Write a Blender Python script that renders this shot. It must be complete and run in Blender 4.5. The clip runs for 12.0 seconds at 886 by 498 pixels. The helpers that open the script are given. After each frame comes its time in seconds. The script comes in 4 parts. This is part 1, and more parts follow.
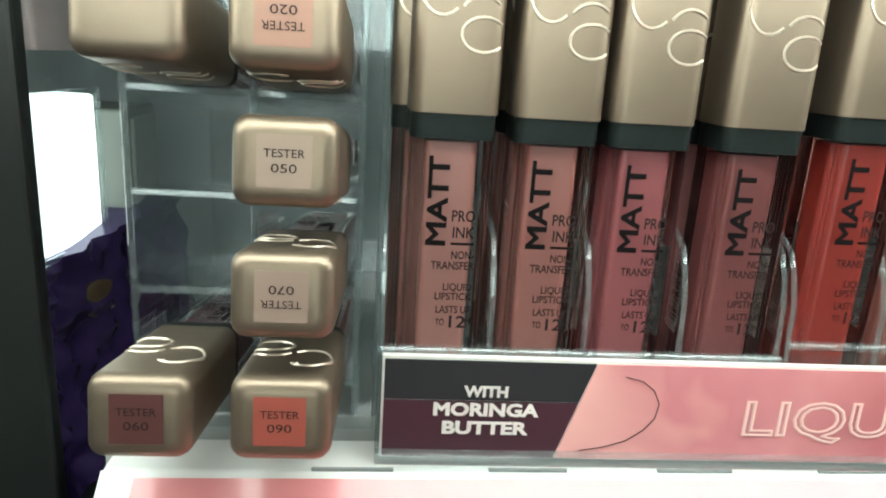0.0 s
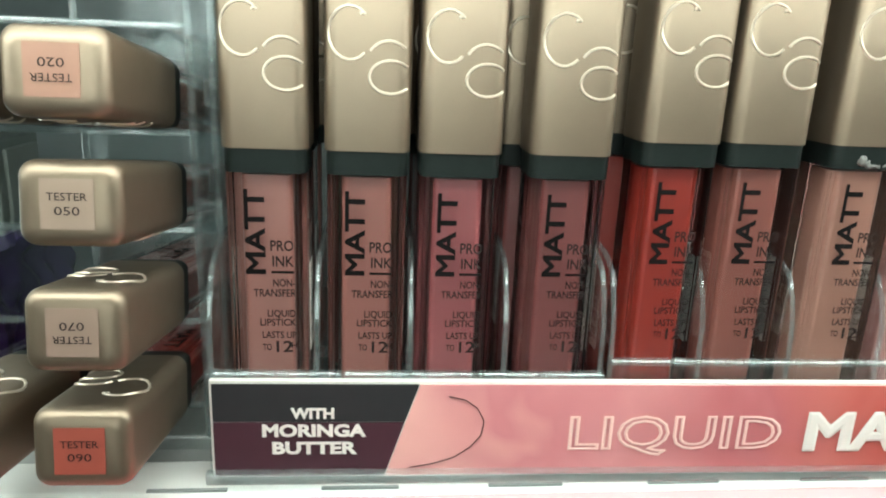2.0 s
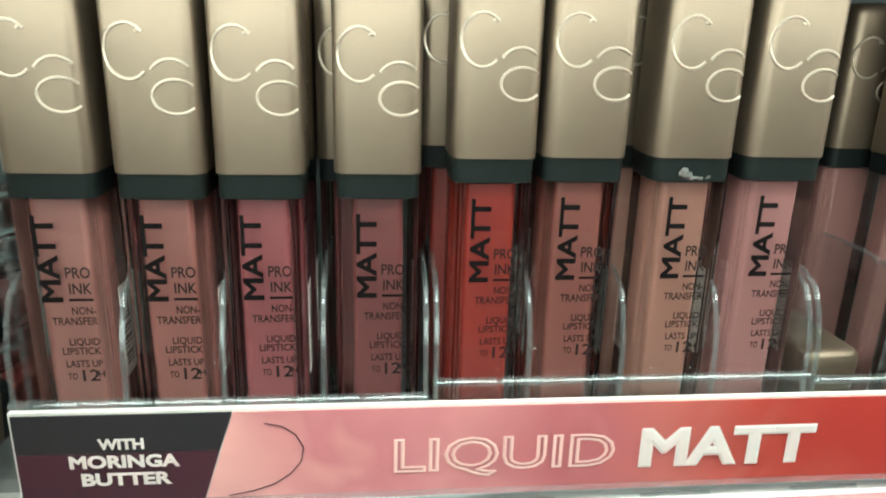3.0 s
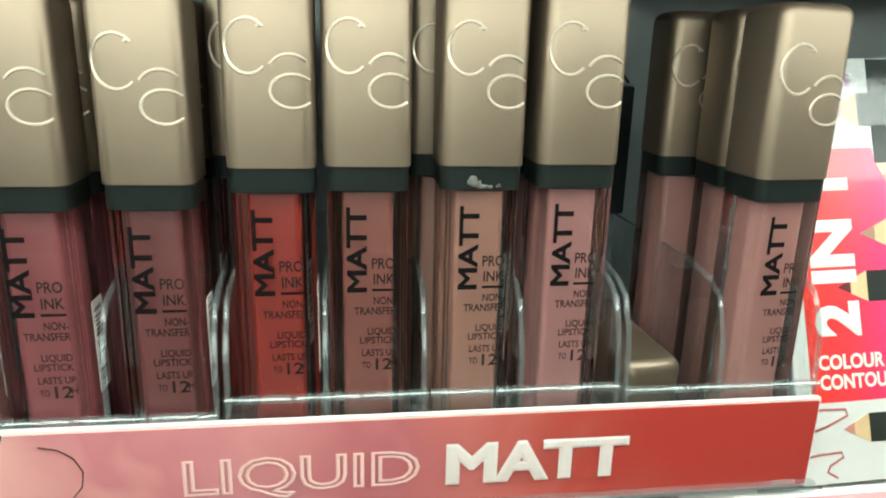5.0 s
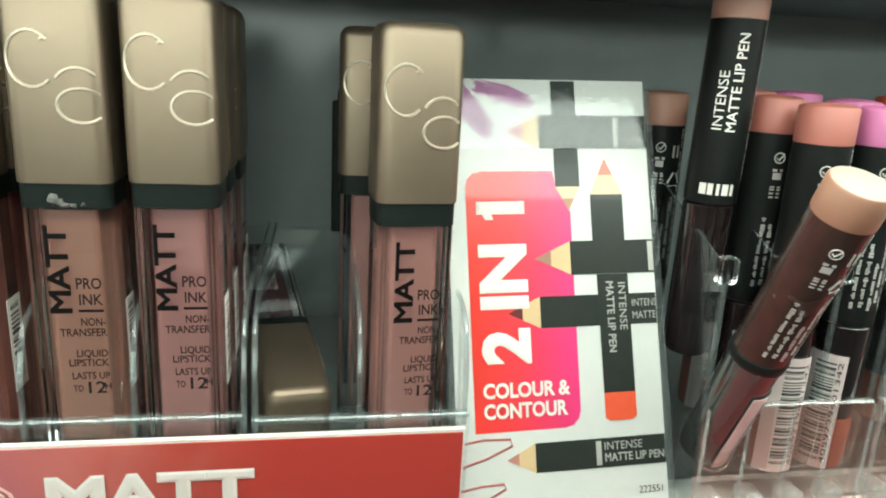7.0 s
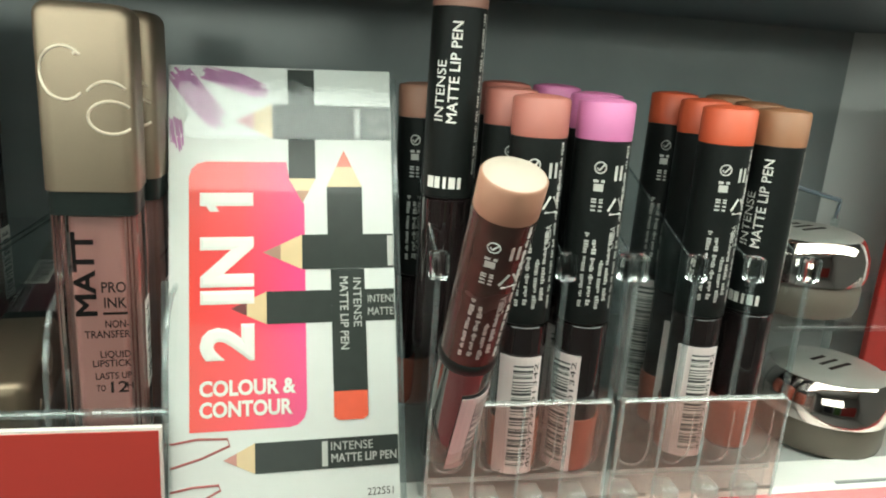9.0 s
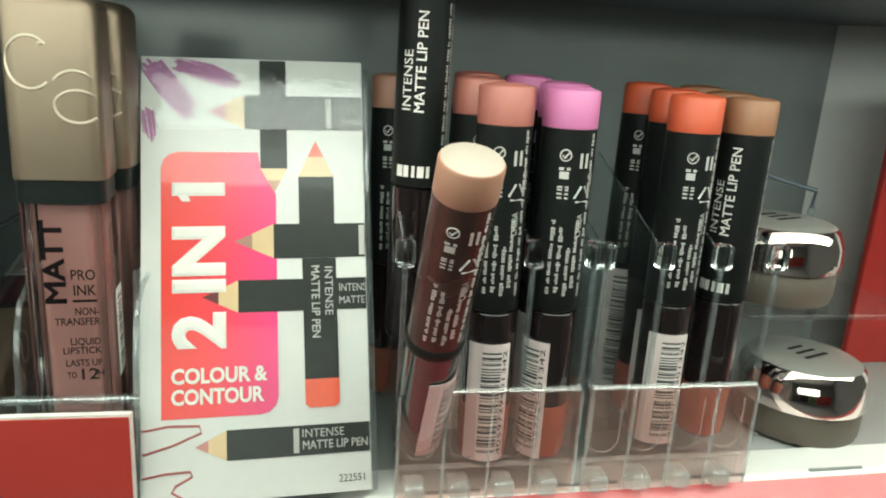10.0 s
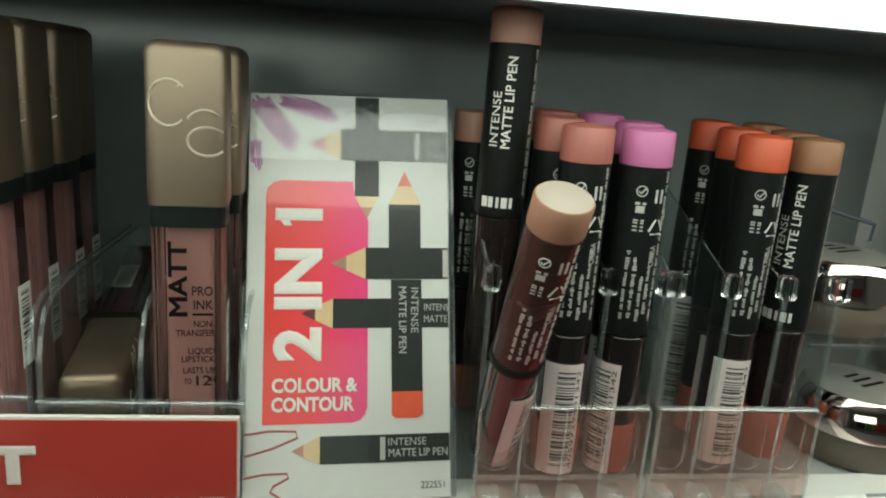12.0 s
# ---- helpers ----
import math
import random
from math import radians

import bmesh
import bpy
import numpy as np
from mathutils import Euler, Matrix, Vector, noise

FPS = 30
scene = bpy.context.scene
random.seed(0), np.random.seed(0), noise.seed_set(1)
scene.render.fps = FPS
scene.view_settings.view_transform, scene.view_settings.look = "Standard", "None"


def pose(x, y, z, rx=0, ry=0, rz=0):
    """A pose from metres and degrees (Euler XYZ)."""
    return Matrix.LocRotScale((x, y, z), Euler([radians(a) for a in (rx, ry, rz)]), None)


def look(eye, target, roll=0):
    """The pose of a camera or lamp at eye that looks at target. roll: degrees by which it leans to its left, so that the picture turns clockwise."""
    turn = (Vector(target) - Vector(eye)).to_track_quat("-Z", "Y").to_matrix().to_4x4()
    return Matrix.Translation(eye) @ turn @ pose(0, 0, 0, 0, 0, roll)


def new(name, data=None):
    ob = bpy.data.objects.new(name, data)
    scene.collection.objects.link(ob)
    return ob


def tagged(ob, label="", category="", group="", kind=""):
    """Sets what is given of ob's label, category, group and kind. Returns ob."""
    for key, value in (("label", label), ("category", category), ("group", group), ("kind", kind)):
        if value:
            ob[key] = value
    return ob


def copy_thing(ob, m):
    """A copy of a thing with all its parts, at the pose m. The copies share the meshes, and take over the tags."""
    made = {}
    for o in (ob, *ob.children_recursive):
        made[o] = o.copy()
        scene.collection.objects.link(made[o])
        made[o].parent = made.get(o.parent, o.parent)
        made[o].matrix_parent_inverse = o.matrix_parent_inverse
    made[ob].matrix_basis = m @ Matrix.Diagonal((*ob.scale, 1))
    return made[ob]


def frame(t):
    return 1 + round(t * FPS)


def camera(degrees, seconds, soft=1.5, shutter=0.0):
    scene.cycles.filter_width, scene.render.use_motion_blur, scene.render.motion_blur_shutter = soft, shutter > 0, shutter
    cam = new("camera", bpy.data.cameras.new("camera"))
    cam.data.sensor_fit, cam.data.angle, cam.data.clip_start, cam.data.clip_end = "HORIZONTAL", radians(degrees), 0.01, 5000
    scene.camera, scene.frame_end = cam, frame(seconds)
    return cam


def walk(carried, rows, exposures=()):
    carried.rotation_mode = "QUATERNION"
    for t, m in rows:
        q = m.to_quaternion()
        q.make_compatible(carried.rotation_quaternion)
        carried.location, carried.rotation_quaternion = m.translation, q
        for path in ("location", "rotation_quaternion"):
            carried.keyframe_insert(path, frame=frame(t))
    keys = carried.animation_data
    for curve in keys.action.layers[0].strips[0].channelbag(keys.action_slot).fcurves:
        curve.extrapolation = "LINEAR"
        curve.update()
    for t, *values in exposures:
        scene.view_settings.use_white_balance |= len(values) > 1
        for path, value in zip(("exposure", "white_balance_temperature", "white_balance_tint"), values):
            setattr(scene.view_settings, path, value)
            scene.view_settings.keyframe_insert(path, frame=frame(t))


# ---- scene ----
cam = camera(64.9, 12.0, soft=2.0)
PATH = [
    (0, (-0.01040, -0.00116, 0.11816), (0.1582, 1.9202, -0.4110), 3.62),
    (0.5, (-0.00721, 0.00022, 0.11948), (0.1624, 1.9190, -0.4186), 3.27),
    (1, (0.00528, -0.00398, 0.12597), (0.1632, 1.9143, -0.4175), 2.74),
    (1.5, (0.01526, -0.00608, 0.12580), (0.1760, 1.9131, -0.4137), 2.57),
    (2, (0.02547, -0.00724, 0.12696), (0.1924, 1.9128, -0.4075), 2.42),
    (2.5, (0.04428, -0.00647, 0.13162), (0.2281, 1.9099, -0.4102), 1.90),
    (3, (0.06181, -0.00328, 0.13432), (0.2607, 1.8996, -0.4483), 1.64),
    (3.2, (0.06683, -0.00362, 0.13189), (0.2709, 1.9032, -0.4360), 1.65),
    (4.8, (0.09427, -0.00611, 0.13498), (0.3307, 1.9049, -0.4056), 1.24),
    (5, (0.10015, -0.00370, 0.13349), (0.3637, 1.9039, -0.4064), 1.47),
    (5.5, (0.11244, -0.00154, 0.13431), (0.3970, 1.9044, -0.4009), 1.15),
    (6, (0.13010, -0.00393, 0.13563), (0.4322, 1.8994, -0.3992), 1.91),
    (6.5, (0.15600, -0.00276, 0.13500), (0.4998, 1.8974, -0.3857), 2.11),
    (7, (0.17307, -0.00720, 0.13776), (0.5225, 1.8930, -0.3792), 3.13),
    (7.5, (0.19104, -0.01010, 0.13650), (0.5853, 1.8806, -0.3831), 3.93),
    (7.7, (0.20064, -0.01244, 0.13735), (0.5906, 1.8798, -0.3795), 4.10),
    (9.3, (0.23642, -0.01397, 0.13801), (0.6149, 1.8833, -0.3692), 3.87),
    (9.5, (0.23768, -0.01500, 0.13761), (0.6154, 1.8808, -0.3756), 3.83),
    (10, (0.24150, -0.01675, 0.13629), (0.6129, 1.8817, -0.3717), 3.66),
    (10.5, (0.24004, -0.01960, 0.13739), (0.5923, 1.8849, -0.3613), 3.90),
    (11, (0.23037, -0.02456, 0.14619), (0.5156, 1.8995, -0.3191), 3.52),
    (11.5, (0.22815, -0.02791, 0.15067), (0.5061, 1.9014, -0.2972), 3.87),
    (12, (0.22735, -0.02675, 0.14126), (0.5060, 1.8961, -0.3330), 4.29),
]
walk(cam, [(t, look(eye, target, roll)) for t, eye, target, roll in PATH],
     exposures=((0, 0.42, 6050, -3), (5.0, 0.28, 6200, -6), (7.7, 0.06, 6300, -7), (9.3, -0.06, 6400, -7), (10.5, -0.14, 6400, -7), (11.0, -0.15, 6400, -5), (11.5, -0.70, 6400, -4), (12.0, -0.73, 6450, -7)))

# ---- light: store ambience and the lit strip under the upper shelf ----
scene.cycles.transparent_max_bounces = 32
world = bpy.data.worlds.new("store_air")
scene.world = world
world.use_nodes = True
world.node_tree.nodes["Background"].inputs[0].default_value = (0.80, 0.90, 1.0, 1)
world.node_tree.nodes["Background"].inputs[1].default_value = 0.25


def area_lamp(name, m, sx, sy, power, colour):
    d = bpy.data.lights.new(name, "AREA")
    d.shape, d.size, d.size_y, d.energy, d.color = "RECTANGLE", sx, sy, power, colour
    ob = new(name, d)
    ob.matrix_world = m
    return ob


# added fill lamp behind the camera for store ambience; the strip under the upper shelf glows by itself
area_lamp("store_light", look((-0.10, -1.0, 0.30), (0.20, 0.13, 0.10)), 0.8, 0.36, 3.4, (0.98, 1.0, 0.95))


# ---- materials ----
def material(name):
    m = bpy.data.materials.new(name)
    m.use_nodes = True
    return m, m.node_tree, m.node_tree.nodes["Principled BSDF"]


def add(nt, kind, **values):
    n = nt.nodes.new(kind)
    for k, v in values.items():
        n.inputs[k].default_value = v
    return n


def surface(name, colour, rough=0.5, metal=0.0, grain=0.0, scale=400.0, bump=0.0, stretch=(1, 1, 1), coat=0.0, spec=0.5, stain=0.0):
    """A procedural surface: two scales of colour variation, roughness variation and fine relief."""
    m, nt, b = material(name)
    b.inputs["Roughness"].default_value = rough
    b.inputs["Metallic"].default_value = metal
    b.inputs["Coat Weight"].default_value = coat
    b.inputs["Specular IOR Level"].default_value = spec
    tc = nt.nodes.new("ShaderNodeTexCoord")
    mp = add(nt, "ShaderNodeMapping", Scale=stretch)
    nt.links.new(tc.outputs["Object"], mp.inputs[0])
    fine = add(nt, "ShaderNodeTexNoise", Scale=scale, Detail=4.0)
    wide = add(nt, "ShaderNodeTexNoise", Scale=scale * 0.12, Detail=3.0)
    nt.links.new(mp.outputs[0], fine.inputs[0])
    nt.links.new(tc.outputs["Object"], wide.inputs[0])
    c1 = nt.nodes.new("ShaderNodeMix")
    c1.data_type = "RGBA"
    g = 1 - grain
    c1.inputs[6].default_value = (colour[0] * g, colour[1] * g, colour[2] * g, 1)
    g = 1 + grain
    c1.inputs[7].default_value = (min(1, colour[0] * g), min(1, colour[1] * g), min(1, colour[2] * g), 1)
    nt.links.new(fine.outputs[0], c1.inputs[0])
    c2 = nt.nodes.new("ShaderNodeMix")
    c2.data_type, c2.blend_type = "RGBA", "MULTIPLY"
    c2.inputs[0].default_value = stain
    nt.links.new(c1.outputs[2], c2.inputs[6])
    nt.links.new(wide.outputs[0], c2.inputs[7])
    nt.links.new(c2.outputs[2], b.inputs["Base Color"])
    mr = add(nt, "ShaderNodeMapRange")
    mr.inputs[3].default_value, mr.inputs[4].default_value = max(0.0, rough - 0.07), min(1, rough + 0.07)
    nt.links.new(wide.outputs[0], mr.inputs[0])
    nt.links.new(mr.outputs[0], b.inputs["Roughness"])
    if bump:
        bp = add(nt, "ShaderNodeBump", Strength=bump, Distance=0.0004)
        nt.links.new(fine.outputs[0], bp.inputs["Height"])
        nt.links.new(bp.outputs[0], b.inputs["Normal"])
    return m


def acrylic(name, tint, gloss=1.0, rough=0.03, milk=0.0, haze=(0.75, 0.80, 0.80), wave=0.0):
    """Thin clear plastic: light passes, and the sheen grows towards grazing angles."""
    m, nt, b = material(name)
    nt.nodes.remove(b)
    out = nt.nodes["Material Output"]
    clear = add(nt, "ShaderNodeBsdfTransparent", Color=(*tint, 1))
    sheen = add(nt, "ShaderNodeBsdfGlossy", Color=(gloss, gloss, gloss, 1), Roughness=rough)
    if wave:
        tc = nt.nodes.new("ShaderNodeTexCoord")
        nz = add(nt, "ShaderNodeTexNoise", Scale=420.0, Detail=3.0)
        nt.links.new(tc.outputs["Object"], nz.inputs[0])
        bp = add(nt, "ShaderNodeBump", Strength=wave, Distance=0.0004)
        nt.links.new(nz.outputs[0], bp.inputs["Height"])
        nt.links.new(bp.outputs[0], sheen.inputs["Normal"])
    face = add(nt, "ShaderNodeLayerWeight", Blend=0.5)
    power = nt.nodes.new("ShaderNodeMath")
    power.operation = "POWER"
    power.inputs[1].default_value = 4.0
    nt.links.new(face.outputs["Facing"], power.inputs[0])
    span = add(nt, "ShaderNodeMapRange")
    span.inputs[3].default_value, span.inputs[4].default_value = 0.045, 0.75
    nt.links.new(power.outputs[0], span.inputs[0])
    mix = nt.nodes.new("ShaderNodeMixShader")
    nt.links.new(span.outputs[0], mix.inputs[0])
    nt.links.new(clear.outputs[0], mix.inputs[1])
    nt.links.new(sheen.outputs[0], mix.inputs[2])
    if milk:
        white = add(nt, "ShaderNodeBsdfDiffuse", Color=(*haze, 1))
        blend = add(nt, "ShaderNodeMixShader", Fac=milk)
        nt.links.new(mix.outputs[0], blend.inputs[1])
        nt.links.new(white.outputs[0], blend.inputs[2])
        mix = blend
    nt.links.new(mix.outputs[0], out.inputs[0])
    return m


def glass(name, tint, ior=1.45, rough=0.0):
    m, nt, b = material(name)
    b.inputs["Base Color"].default_value = (*tint, 1)
    b.inputs["Transmission Weight"].default_value = 1.0
    b.inputs["IOR"].default_value = ior
    b.inputs["Roughness"].default_value = rough
    return m


def glow(name, colour, strength):
    m, nt, b = material(name)
    b.inputs["Base Color"].default_value = (*colour, 1)
    b.inputs["Emission Color"].default_value = (*colour, 1)
    b.inputs["Emission Strength"].default_value = strength
    return m


def ramp_print(name, axis, stops, span, rough=0.35, wave=0.0, coat=0.3):
    """Printed colour running along an axis of the thing, with soft folds."""
    m, nt, b = material(name)
    tc = nt.nodes.new("ShaderNodeTexCoord")
    sep = nt.nodes.new("ShaderNodeSeparateXYZ")
    nt.links.new(tc.outputs["Object"], sep.inputs[0])
    mr = add(nt, "ShaderNodeMapRange")
    mr.inputs[1].default_value, mr.inputs[2].default_value = span
    nz = add(nt, "ShaderNodeTexNoise", Scale=32.0, Detail=1.5, Distortion=1.2)
    nt.links.new(tc.outputs["Object"], nz.inputs[0])
    ma = nt.nodes.new("ShaderNodeMath")
    ma.operation = "MULTIPLY_ADD"
    ma.inputs[1].default_value = wave
    nt.links.new(nz.outputs[0], ma.inputs[0])
    nt.links.new(sep.outputs[axis], mr.inputs[0])
    nt.links.new(mr.outputs[0], ma.inputs[2])
    cr = nt.nodes.new("ShaderNodeValToRGB")
    cr.color_ramp.elements[0].position, cr.color_ramp.elements[0].color = stops[0][0], (*stops[0][1], 1)
    cr.color_ramp.elements[1].position, cr.color_ramp.elements[1].color = stops[-1][0], (*stops[-1][1], 1)
    for p, c in stops[1:-1]:
        cr.color_ramp.elements.new(p).color = (*c, 1)
    nt.links.new(ma.outputs[0], cr.inputs[0])
    nt.links.new(cr.outputs[0], b.inputs["Base Color"])
    b.inputs["Roughness"].default_value = rough
    b.inputs["Coat Weight"].default_value = coat
    return m


GOLD = surface("champagne_gold", (0.222, 0.171, 0.122), 0.42, 0.78, 0.03, 2600, 0.03, stain=0.10)
GOLD_RING = surface("polished_gold", (0.58, 0.50, 0.40), 0.32, 0.55, 0.03, 600)
BLACK_COLLAR = surface("black_collar", (0.008, 0.011, 0.010), 0.42, 0, 0.2, 500, 0.05, spec=0.18)
BLACK_INK = surface("black_ink", (0.006, 0.005, 0.005), 0.7, 0, 0.1, 800, spec=0.05)
GREY_INK = surface("worn_black_ink", (0.020, 0.014, 0.013), 0.65, 0, 0.3, 900, spec=0.1)
WHITE_INK = surface("white_ink", (0.72, 0.69, 0.64), 0.5, 0, 0.04, 500)
BOTTLE = glass("clear_bottle", (0.97, 0.96, 0.95))
CLIP = glass("glassy_clip", (0.95, 0.97, 0.96), 1.45, 0.03)
CLEAR = acrylic("clear_acrylic", (0.95, 0.965, 0.965))
CLEAR_EDGE = acrylic("acrylic_edge", (0.86, 0.90, 0.90), 1.0, 0.08, 0.05)
# clear acrylic; the pink tint and haze stand for the shelf front's reflection
PINK_SHEEN_CLEAR = acrylic("pink_reflection_acrylic", (0.95, 0.86, 0.84), 1.0, 0.05, 0.06, (0.74, 0.45, 0.37))
TAPE = acrylic("wavy_clear_tape", (0.97, 0.98, 0.98), 1.0, 0.08, wave=0.25)
BRIGHT_EDGE = acrylic("bright_acrylic_edge", (0.88, 0.92, 0.92), 1.0, 0.08, 0.20, (0.80, 0.82, 0.80))
WHITE_LEDGE = surface("white_shelf_plastic", (0.85, 0.84, 0.80), 0.4, 0, 0.03, 120, 0.03, stain=0.1)
GREY_SHELF = surface("grey_shelf_floor", (0.44, 0.45, 0.43), 0.35, 0, 0.05, 150, 0.03, stain=0.25)
DARK_BACK = surface("dark_grey_back_panel", (0.38, 0.42, 0.42), 0.18, 0, 0.10, 60, 0.03, stain=0.3)
DARK_TRIM = surface("slate_trim", (0.10, 0.12, 0.14), 0.35, 0, 0.1, 100, 0.03)
FASCIA_RED = surface("dusty_red_fascia", (0.62, 0.20, 0.18), 0.4, 0, 0.06, 100, 0.02, stain=0.15)
PALE_SIDE = surface("pale_side_panel", (0.91, 0.93, 0.91), 0.4, 0, 0.04, 40, 0.02, stain=0.2)
RED_SIDE = surface("red_side_panel", (0.42, 0.03, 0.025), 0.35, 0, 0.12, 200, 0.03, stain=0.25)
STRIP_GLOW = glow("lit_strip_diffuser", (0.98, 1.0, 0.95), 12.0)
SOFT_GLOW = glow("soft_lit_rear_diffuser", (0.98, 1.0, 0.95), 3.4)
PAPER = surface("white_card", (0.64, 0.64, 0.61), 0.36, 0, 0.03, 300, 0.02, coat=0.1, stain=0.06)
SLOT = surface("grey_slot", (0.28, 0.29, 0.28), 0.5, 0, 0.1, 400)
BLACK_PEN = surface("black_pen_body", (0.008, 0.009, 0.0085), 0.42, 0, 0.2, 700, 0.05, spec=0.14)
GLOSS_BLACK = surface("glossy_black_cap", (0.012, 0.008, 0.008), 0.10, 0, 0.1, 300, coat=0.5)
# pinkish base colour carries the pink that the lids would mirror
PINK_SHEEN_CHROME = surface("chrome", (0.88, 0.76, 0.72), 0.08, 1.0, 0.02, 300)
FROST = surface("frosted_jar_glass", (0.13, 0.105, 0.082), 0.5, 0, 0.06, 200, 0.05, stain=0.2)
JAR_TOP = surface("grey_jar_top", (0.35, 0.34, 0.31), 0.3, 0.2, 0.05, 200, 0.03, stain=0.2)


def bar_print(name, axis, step):
    """White sticker paper printed with dark bars of uneven width."""
    m, nt, b = material(name)
    tc = nt.nodes.new("ShaderNodeTexCoord")
    sep = nt.nodes.new("ShaderNodeSeparateXYZ")
    nt.links.new(tc.outputs["Object"], sep.inputs[0])
    comb = nt.nodes.new("ShaderNodeCombineXYZ")
    nt.links.new(sep.outputs[axis], comb.inputs[0])
    nz = add(nt, "ShaderNodeTexNoise", Scale=1 / step, Detail=2.0)
    nt.links.new(comb.outputs[0], nz.inputs[0])
    cr = nt.nodes.new("ShaderNodeValToRGB")
    cr.color_ramp.interpolation = "CONSTANT"
    cr.color_ramp.elements[0].color = (0.03, 0.03, 0.03, 1)
    cr.color_ramp.elements[1].position, cr.color_ramp.elements[1].color = 0.5, (0.75, 0.70, 0.66, 1)
    nt.links.new(nz.outputs[0], cr.inputs[0])
    nt.links.new(cr.outputs[0], b.inputs["Base Color"])
    b.inputs["Roughness"].default_value = 0.45
    return m


BARCODE = bar_print("bar_code_sticker", "Z", 0.0009)
BARS = bar_print("bar_code_print", "Z", 0.0007)
WALL = surface("store_wall", (0.33, 0.34, 0.335), 0.8, 0, 0.05, 20, 0.1)
PILLAR = surface("black_pillar", (0.010, 0.011, 0.010), 0.35, 0, 0.3, 60, 0.05)


# ---- mesh helpers ----
def to_mesh(name, bm, mat, smooth=False):
    bmesh.ops.recalc_face_normals(bm, faces=bm.faces)
    for e in bm.edges:
        if len(e.link_faces) == 2 and e.calc_face_angle() > 0.65:
            e.smooth = False
    me = bpy.data.meshes.new(name)
    bm.to_mesh(me)
    bm.free()
    me.materials.append(mat)
    for p in me.polygons:
        p.use_smooth = smooth
    return me


def part(name, bm, mat, parent, label="", smooth=False):
    """One mesh object under a thing or under a part."""
    ob = new(name, to_mesh(name, bm, mat, smooth))
    ob.parent = parent
    if label:
        ob["label"] = label
    ob.visible_shadow = mat.name not in ("clear_acrylic", "acrylic_edge", "clear_bottle", "glassy_clip", "pink_reflection_acrylic", "bright_acrylic_edge", "wavy_clear_tape")
    return ob


def thing(name, m, label, category, group="", kind=""):
    ob = new(name)
    ob.empty_display_size = 0.01
    ob.matrix_world = m
    return tagged(ob, label, category, group, kind)


def solid(name, bm, mat, label, category="", kind="", group="", smooth=False):
    return tagged(new(name, to_mesh(name, bm, mat, smooth)), label, category, group, kind)


def box(x0, x1, y0, y1, z0, z1, bevel=0.0, seg=2):
    bm = bmesh.new()
    bmesh.ops.create_cube(bm, size=1)
    for v in bm.verts:
        v.co = Vector(((x0 + x1) / 2 + v.co.x * (x1 - x0), (y0 + y1) / 2 + v.co.y * (y1 - y0), (z0 + z1) / 2 + v.co.z * (z1 - z0)))
    if bevel:
        bmesh.ops.bevel(bm, geom=bm.edges[:], offset=bevel, segments=seg, affect="EDGES", profile=0.5)
    return bm


def rounded_prism(w, d, z0, z1, r, seg=5, top=0.0):
    """An upright prism of rounded-square section; top: how far its upper rim is rounded."""
    pts = []
    for cx, cy, a0 in ((1, 1, 0), (-1, 1, 90), (-1, -1, 180), (1, -1, 270)):
        for i in range(seg + 1):
            a = radians(a0 + 90 * i / seg)
            pts.append((cx * (w / 2 - r) + r * math.cos(a), cy * (d / 2 - r) + r * math.sin(a)))
    rings = [(z0, 0.0)]
    if top:
        for i in range(5):
            a = radians(90 * i / 4)
            rings.append((z1 - top + top * math.sin(a), top * (1 - math.cos(a))))
    else:
        rings.append((z1, 0.0))
    bm = bmesh.new()
    loops = []
    for z, inset in rings:
        kx, ky = (w - 2 * inset) / w, (d - 2 * inset) / d
        loops.append([bm.verts.new((x * kx, y * ky, z)) for x, y in pts])
    n = len(pts)
    for a, b in zip(loops, loops[1:]):
        for i in range(n):
            bm.faces.new((a[i], a[(i + 1) % n], b[(i + 1) % n], b[i]))
    bm.faces.new(loops[0][::-1])
    bm.faces.new(loops[-1])
    return bm


def lathe(profile, n=40):
    """A body of revolution about z from (radius, z) pairs."""
    bm = bmesh.new()
    loops = []
    for r, z in profile:
        loops.append([bm.verts.new((r * math.cos(2 * math.pi * i / n), r * math.sin(2 * math.pi * i / n), z)) for i in range(n)])
    for a, b in zip(loops, loops[1:]):
        for i in range(n):
            bm.faces.new((a[i], a[(i + 1) % n], b[(i + 1) % n], b[i]))
    bm.faces.new(loops[0][::-1])
    bm.faces.new(loops[-1])
    return bm


def tube(points, r, n=6, flat=1.0, closed=False):
    """A thin round bar along points; flat squeezes it across y."""
    bm = bmesh.new()
    pts = [Vector(p) for p in points]
    loops = []
    for i, p in enumerate(pts):
        d = (pts[min(i + 1, len(pts) - 1)] - pts[max(i - 1, 0)]).normalized()
        side = d.cross(Vector((0, 1, 0)))
        side = side.normalized() if side.length > 1e-4 else Vector((1, 0, 0))
        up = side.cross(d).normalized()
        loops.append([bm.verts.new(p + r * (math.cos(2 * math.pi * k / n) * side + flat * math.sin(2 * math.pi * k / n) * up)) for k in range(n)])
    for a, b in zip(loops, loops[1:]):
        for k in range(n):
            bm.faces.new((a[k], a[(k + 1) % n], b[(k + 1) % n], b[k]))
    bm.faces.new(loops[0][::-1])
    bm.faces.new(loops[-1])
    return bm


def merge(*bms):
    out = bms[0]
    for b in bms[1:]:
        me = bpy.data.meshes.new("join")
        b.to_mesh(me)
        b.free()
        out.from_mesh(me)
        bpy.data.meshes.remove(me)
    return out


